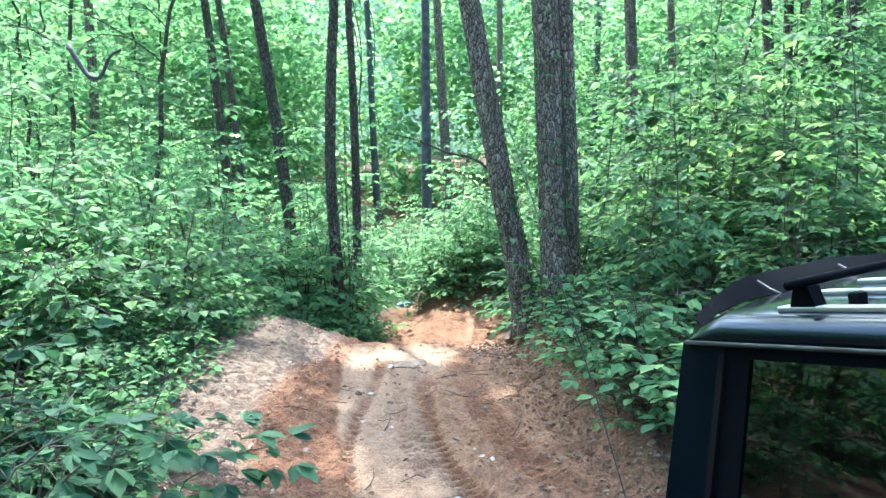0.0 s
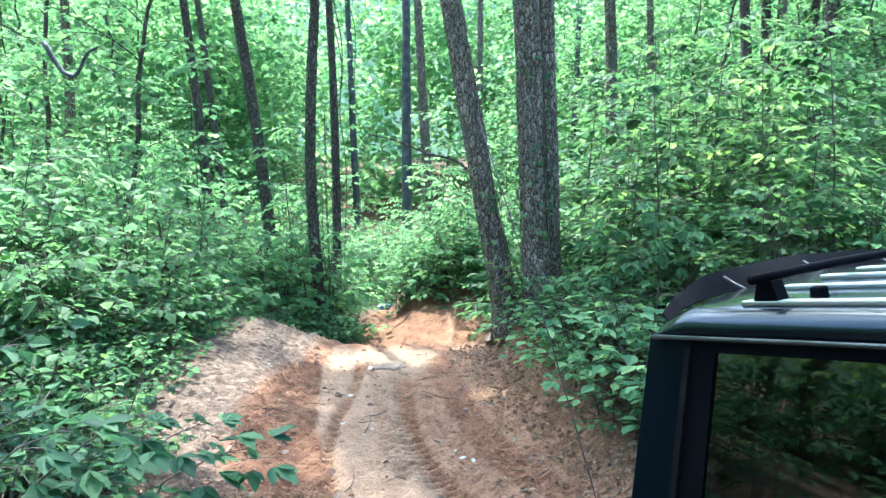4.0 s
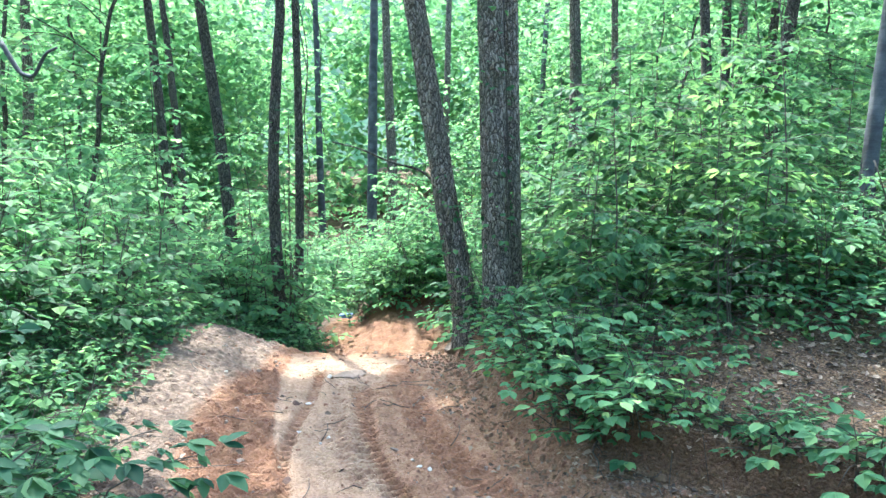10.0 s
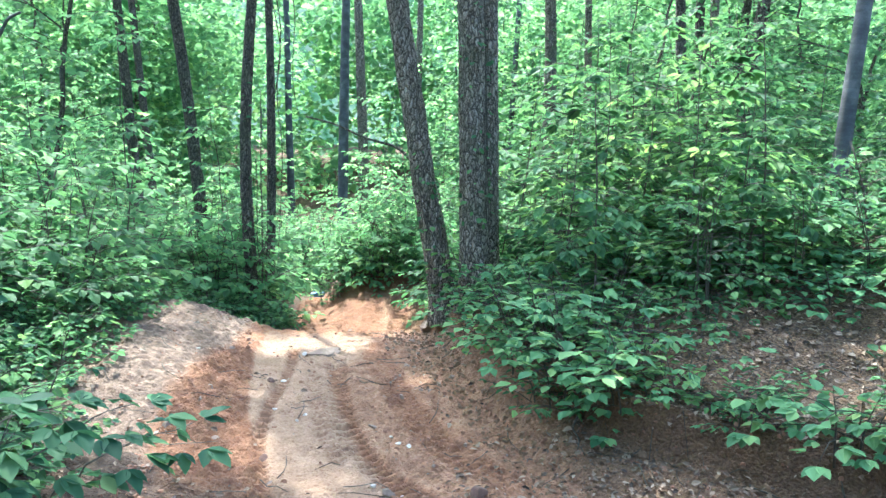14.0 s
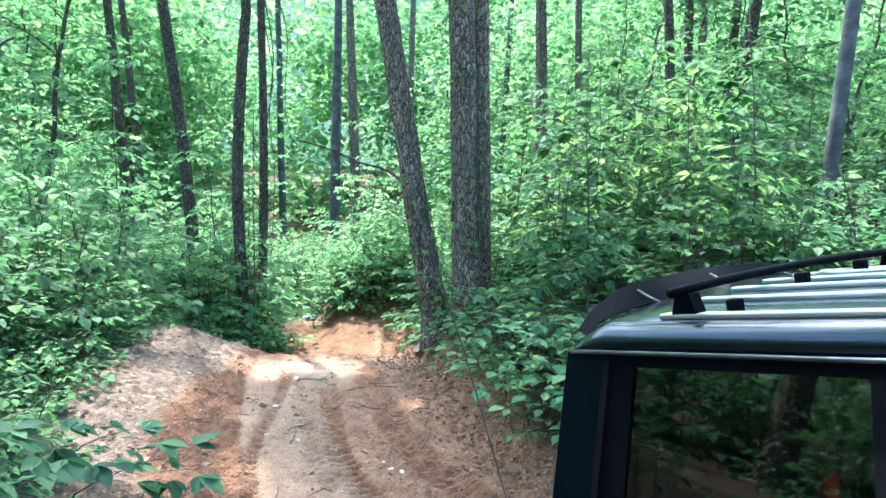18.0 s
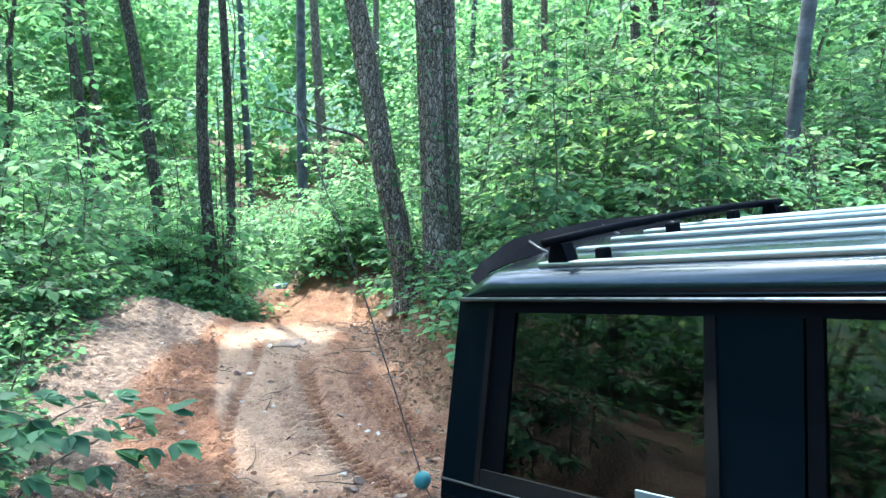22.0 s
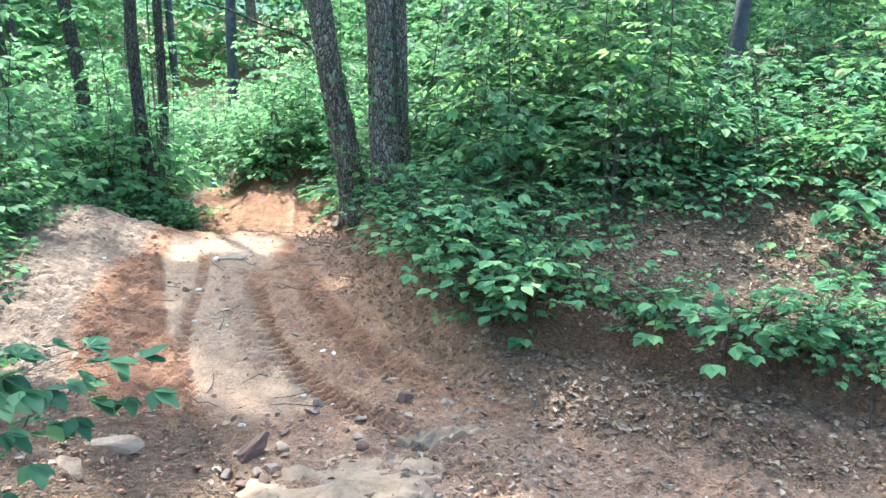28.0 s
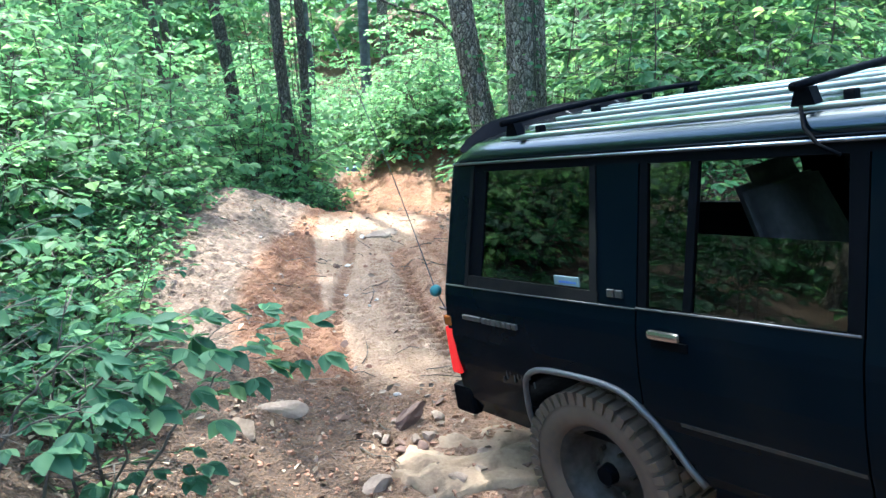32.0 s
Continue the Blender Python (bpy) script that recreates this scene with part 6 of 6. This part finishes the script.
for k in range(26):
    near_slab = k < 16
    sx, sy = (RK.uniform(-0.35, 0.75), RK.uniform(3.05, 4.15)) if near_slab else (RK.uniform(-1.7, 1.6), RK.uniform(3.6, 6.5))
    sz = RK.uniform(0.045, 0.12) if near_slab else RK.uniform(0.04, 0.075)
    stone(sx, sy, (sz * 1.3, sz, sz * 0.7), (ROCK_TAN, ROCK_TAN, ROCK_BROWN)[k % 3], "small loose angular rock on the track", 400 + k, RK.random() * 360, 0.3, group="loose rocks on the track", cuts=8)


def sown(seed, count, x0, x1, y0, y1):
    """Random places, with the height there and the distances from the bank's toe and the bare soil's edge."""
    rng = np.random.RandomState(seed)
    x, y = rng.uniform(x0, x1, count), rng.uniform(y0, y1, count)
    return rng, x, y, ground_at(x, y)[0], along(TOE, x, y)[0], -along(EDGE, x, y)[0]


CRUMB = rock_material("clay_crumb", (0.125, 0.057, 0.03), (0.25, 0.128, 0.074))


def pebbles(name, seed, count, mat, small, big, label, bank=False):
    rng, x, y, z, toe, edge = sown(seed, count, -2.3, 4.2 if bank else 2.8, 3.0, 9.0)
    calm = (x < -1.35) & (rng.rand(count) < 0.85) | (x > -1.1) & (x < 0.1) & (y > 4.4) & (rng.rand(count) < 0.93)
    keep = (edge < 0.1) & (toe < 0.35) & ~calm & (rng.rand(count) < np.clip(1.6 - (y - 3) * 0.15, 0.3, 1))
    if bank:
        keep = (toe > -0.45) & (toe < 0.5)
    x, y, z = x[keep], y[keep], z[keep]
    n = len(x)
    cube = np.array([(-1, -1, -1), (1, -1, -1), (1, 1, -1), (-1, 1, -1), (-0.7, -0.7, 1), (0.7, -0.6, 1), (0.6, 0.7, 1), (-0.7, 0.6, 1)], float) * 0.5
    quads = np.array([(3, 2, 1, 0), (4, 5, 6, 7), (0, 1, 5, 4), (1, 2, 6, 5), (2, 3, 7, 6), (3, 0, 4, 7)])
    s = (small + (big - small) * rng.rand(n) ** 3)[:, None, None]
    c = cube[None] * s * rng.uniform(0.6, 1.4, (n, 1, 3)) * (1, 1, 0.65) + rng.normal(0, 0.12, (n, 8, 3)) * s
    a = rng.rand(n)[:, None] * 6.28
    cx, cy = c[..., 0] * np.cos(a) - c[..., 1] * np.sin(a), c[..., 0] * np.sin(a) + c[..., 1] * np.cos(a)
    v = np.stack([cx + x[:, None], cy + y[:, None], c[..., 2] + z[:, None] + s[..., 0] * 0.15], -1).reshape(-1, 3)
    f = (np.arange(n)[:, None, None] * 8 + quads[None]).reshape(-1, 4)
    tagged(link_mesh(name, v, f, mat, smooth=False), label, name.replace("_", " "), kind="stuff")


pebbles("pebbles", 9, 800, ROCK_TAN, 0.006, 0.045, "loose pale pebbles on the clay track")
CLOD = rock_material("bank_clod", (0.075, 0.039, 0.019), (0.225, 0.138, 0.076))
pebbles("bank_clods", 11, 22000, CLOD, 0.007, 0.04, "crumbled clods of brown soil on the cut bank", True)
pebbles("clay_crumbs", 10, 9000, CRUMB, 0.006, 0.03, "loose crumbs and clods of red clay")


def litter_material():
    m, n, l, b = material("dead_leaves", 0.85)
    g = n.new("ShaderNodeNewGeometry")
    l.new(ramp(n, l, g.outputs["Random Per Island"], [(0.0, (0.035, 0.023, 0.015)), (0.3, (0.105, 0.069, 0.043)), (0.7, (0.195, 0.139, 0.092)), (1.0, (0.285, 0.215, 0.15))]), b.inputs["Base Color"])
    return m


LITTER = litter_material()


def litter():
    rng, x, y, z, toe, edge = sown(12, 90000, -3.5, 6.5, 2.6, 11)
    odds = np.where(toe > 0.45, 0.75, np.where((toe > -0.45) & ((x > 1.25) | (toe > 0.15)), 0.9, np.where(toe > -0.3, 0.12, np.where(edge > 0.1, 0.2, np.where((y < 5.0) & (x > 0.6), 0.30, np.where((toe > -0.6) | (y < 4.6), 0.10, np.where(edge > -0.7, 0.03, 0.016)))))))
    keep = rng.rand(len(x)) < odds
    x, y, z = x[keep], y[keep], z[keep]
    n = len(x)
    a = rng.rand(n) * 6.28
    lv = Leaves()
    lv.pos = np.stack([x, y, z + rng.uniform(0.004, 0.03, n)], 1)
    lv.dir = np.stack([np.cos(a), np.sin(a), rng.normal(0, 0.3, n)], 1)
    lv.nor = np.stack([rng.normal(0, 0.7, n), rng.normal(0, 0.7, n), np.ones(n)], 1)
    lv.size = 0.014 + 0.05 * rng.rand(n) ** 1.8
    v, f = lv.arrays(fine="half", wide=0.34)
    tagged(link_mesh("leaf_litter", v, f, LITTER, smooth=False), "dry brown fallen leaves on bank and forest floor", "leaf litter", kind="stuff")
    twigs = []
    rng, x, y, z, toe, edge = sown(14, 1100, -2.4, 5.0, 2.8, 9)
    for i in range(len(x)):
        if rng.rand() > (0.9 if toe[i] > 0 or edge[i] > 0 else 0.2):
            continue
        a, ln = rng.rand() * 6.28, rng.uniform(0.08, 0.35)
        px, py = x[i] + ln * np.arange(4) / 3 * np.cos(a + 0.1 * np.arange(4)), y[i] + ln * np.arange(4) / 3 * np.sin(a + 0.1 * np.arange(4))
        twigs.append((np.stack([px, py, ground_at(px, py)[0] + 0.012], 1), [0.004, 0.0035, 0.003, 0.002]))
    v, f = twig_mesh(twigs)
    tagged(link_mesh("fallen_twigs", v, f, TWIG), "thin dry twigs lying on the ground", "twigs", kind="stuff")


litter()


def small_sprouts():
    """Seedlings on the bank and at the edge of the bare soil."""
    protos = [plant("seedling", random.Random(200 + i), 0.16 + 0.05 * i, (0, 0), 0.003, 4, 0.14, 0.065, 0.05, 0.4, 1, LEAF_FRESH, TWIG, True, 0.5, 0.5, 0.3) for i in range(3)]
    rng = random.Random(77)
    where = spots(rng, 110, -3.0, 5.5, 3.0, 9.5, lambda x, y: on_right(x, y, 0.08) or on_left(x, y, 0.0), 0.16)
    scatter(protos, where, rng, "small green seedling on bare soil", "seedling", "seedlings on the bank", (0.7, 1.5))


small_sprouts()


def hanging_root(points, label):
    hanging_vine(points, 0.009, label, "root", TWIG)


for k, (rx, ry) in enumerate(((2.35, 4.45), (2.75, 4.30), (3.05, 4.12), (1.75, 4.85), (1.45, 5.2), (3.4, 3.95))):
    z = height(rx, ry)
    hanging_root([(rx + 0.06, ry + 0.08, z + 0.03), (rx, ry - 0.02, z - 0.02), (rx + 0.02, ry - 0.16, height(rx + 0.02, ry - 0.16) + 0.02), (rx + 0.16 - 0.05 * k, ry - 0.34, height(rx + 0.16 - 0.05 * k, ry - 0.34) + 0.01)], "thin bare root hanging down the cut bank")
tarp_z = height(-1.2, 13.9)
bm = bmesh.new()
box(bm, (-0.11, -0.1, 0.0), (0.11, 0.1, 0.11), 0.03)
for v in bm.verts:
    v.co += 0.03 * noise.noise_vector(v.co * 6)
me = bpy.data.meshes.new("tarpaulin")
bm.to_mesh(me)
bm.free()
me.materials.append(plain("blue_tarpaulin", (0.05, 0.15, 0.28), 0.5, 0, 0.4))
tarp = tagged(new("tarpaulin", me), "bright blue bundle lying far down the track", "tarpaulin")
tarp.location = (-1.2, 13.9, tarp_z - 0.02)

# ---------------------------------------------------------------- what moves

CAR_ROWS = [  # seconds, place of the rear axle on the ground, heading, nose up, lean
    (0.0, 2.192, 1.939, -0.157, -59.00, 9.27, 2.14),
    (1.5, 2.177, 1.969, -0.162, -59.10, 9.17, 2.14),
    (3.5, 2.148, 1.979, -0.157, -58.90, 9.07, 2.14),
    (5.5, 2.108, 1.979, -0.147, -59.70, 9.17, 1.84),
    (6.0, 2.009, 2.032, -0.154, -60.37, 9.04, 1.65),
    (6.5, 2.017, 2.017, -0.150, -59.80, 9.15, 1.74),
    (7.0, 2.112, 1.957, -0.133, -57.57, 9.16, 2.55),
    (7.5, 2.291, 1.701, -0.105, -55.97, 9.36, 3.05),
    (7.8, 2.490, 1.346, -0.103, -55.98, 9.34, 3.03),
    (8.2, 2.930, 0.600, -0.060, -56.00, 9.00, 2.50),
    (9.0, 3.400, -0.100, 0.020, -56.50, 8.50, 2.00),
    (15.5, 3.400, -0.100, 0.020, -56.50, 8.50, 2.00),
    (16.4, 3.050, 0.500, -0.100, -56.50, 9.00, 2.30),
    (17.0, 2.560, 1.450, -0.170, -56.70, 9.60, 2.60),
    (17.5, 2.305, 1.829, -0.169, -56.70, 10.10, 2.83),
    (18.0, 2.115, 1.999, -0.161, -56.70, 9.70, 3.03),
    (18.5, 1.937, 2.076, -0.170, -55.95, 9.04, 2.99),
    (19.0, 1.889, 2.132, -0.181, -55.76, 8.87, 2.74),
    (19.5, 1.892, 2.137, -0.178, -55.62, 8.78, 2.76),
    (20.0, 1.896, 2.144, -0.174, -55.30, 8.71, 2.79),
    (20.5, 1.882, 2.135, -0.175, -55.73, 8.65, 2.78),
    (21.0, 1.820, 2.191, -0.178, -55.93, 8.37, 2.74),
    (21.5, 1.745, 2.305, -0.193, -56.35, 8.72, 2.90),
    (22.0, 1.868, 2.170, -0.177, -56.26, 8.88, 2.92),
    (22.5, 2.114, 1.843, -0.135, -56.50, 9.53, 3.33),
    (22.8, 2.292, 1.566, -0.142, -56.51, 9.28, 3.02),
    (23.0, 2.509, 1.369, -0.154, -56.52, 9.23, 2.91),
    (23.5, 3.000, 0.550, -0.090, -56.50, 9.00, 2.50),
    (24.5, 3.450, -0.200, 0.020, -56.50, 8.50, 2.00),
    (29.0, 3.450, -0.200, 0.020, -56.50, 8.50, 2.00),
    (30.0, 2.846, 1.323, -0.044, -56.88, 8.08, 2.02),
    (30.5, 2.463, 2.118, -0.026, -56.97, 8.20, 2.06),
    (31.0, 2.124, 2.531, -0.052, -56.06, 9.26, 2.53),
    (31.5, 1.739, 2.969, -0.122, -56.12, 9.66, 2.86),
    (31.8, 1.537, 3.192, -0.131, -56.43, 10.00, 3.19),
    (32.0, 1.434, 3.444, -0.175, -55.84, 10.25, 3.41),
]


def motions():
    def at(x, y, z, heading, pitch, roll):
        return pose(x, y, z) @ pose(0, 0, 0, 0, 0, heading) @ pose(0, 0, 0, 0, -pitch, 0) @ pose(0, 0, 0, roll, 0, 0)
    walk(CAR, [(t, at(*row)) for t, *row in CAR_ROWS])
    # the wheels roll as far as the vehicle goes
    way = [0.0]
    for a, b in zip(CAR_ROWS[:-1], CAR_ROWS[1:]):
        way.append(way[-1] + (b[1] - a[1]) * math.cos(radians(a[4])) + (b[2] - a[2]) * math.sin(radians(a[4])))
    for w in WHEELS:
        rows, foot = [], w.location.copy()
        for i in range(129):
            t = i * 0.25
            s = float(np.interp(t, [r[0] for r in CAR_ROWS], way))
            rows.append((t, Matrix.Translation(foot) @ Matrix.Rotation(s / 0.40, 4, "Y")))
        walk(w, rows)


motions()
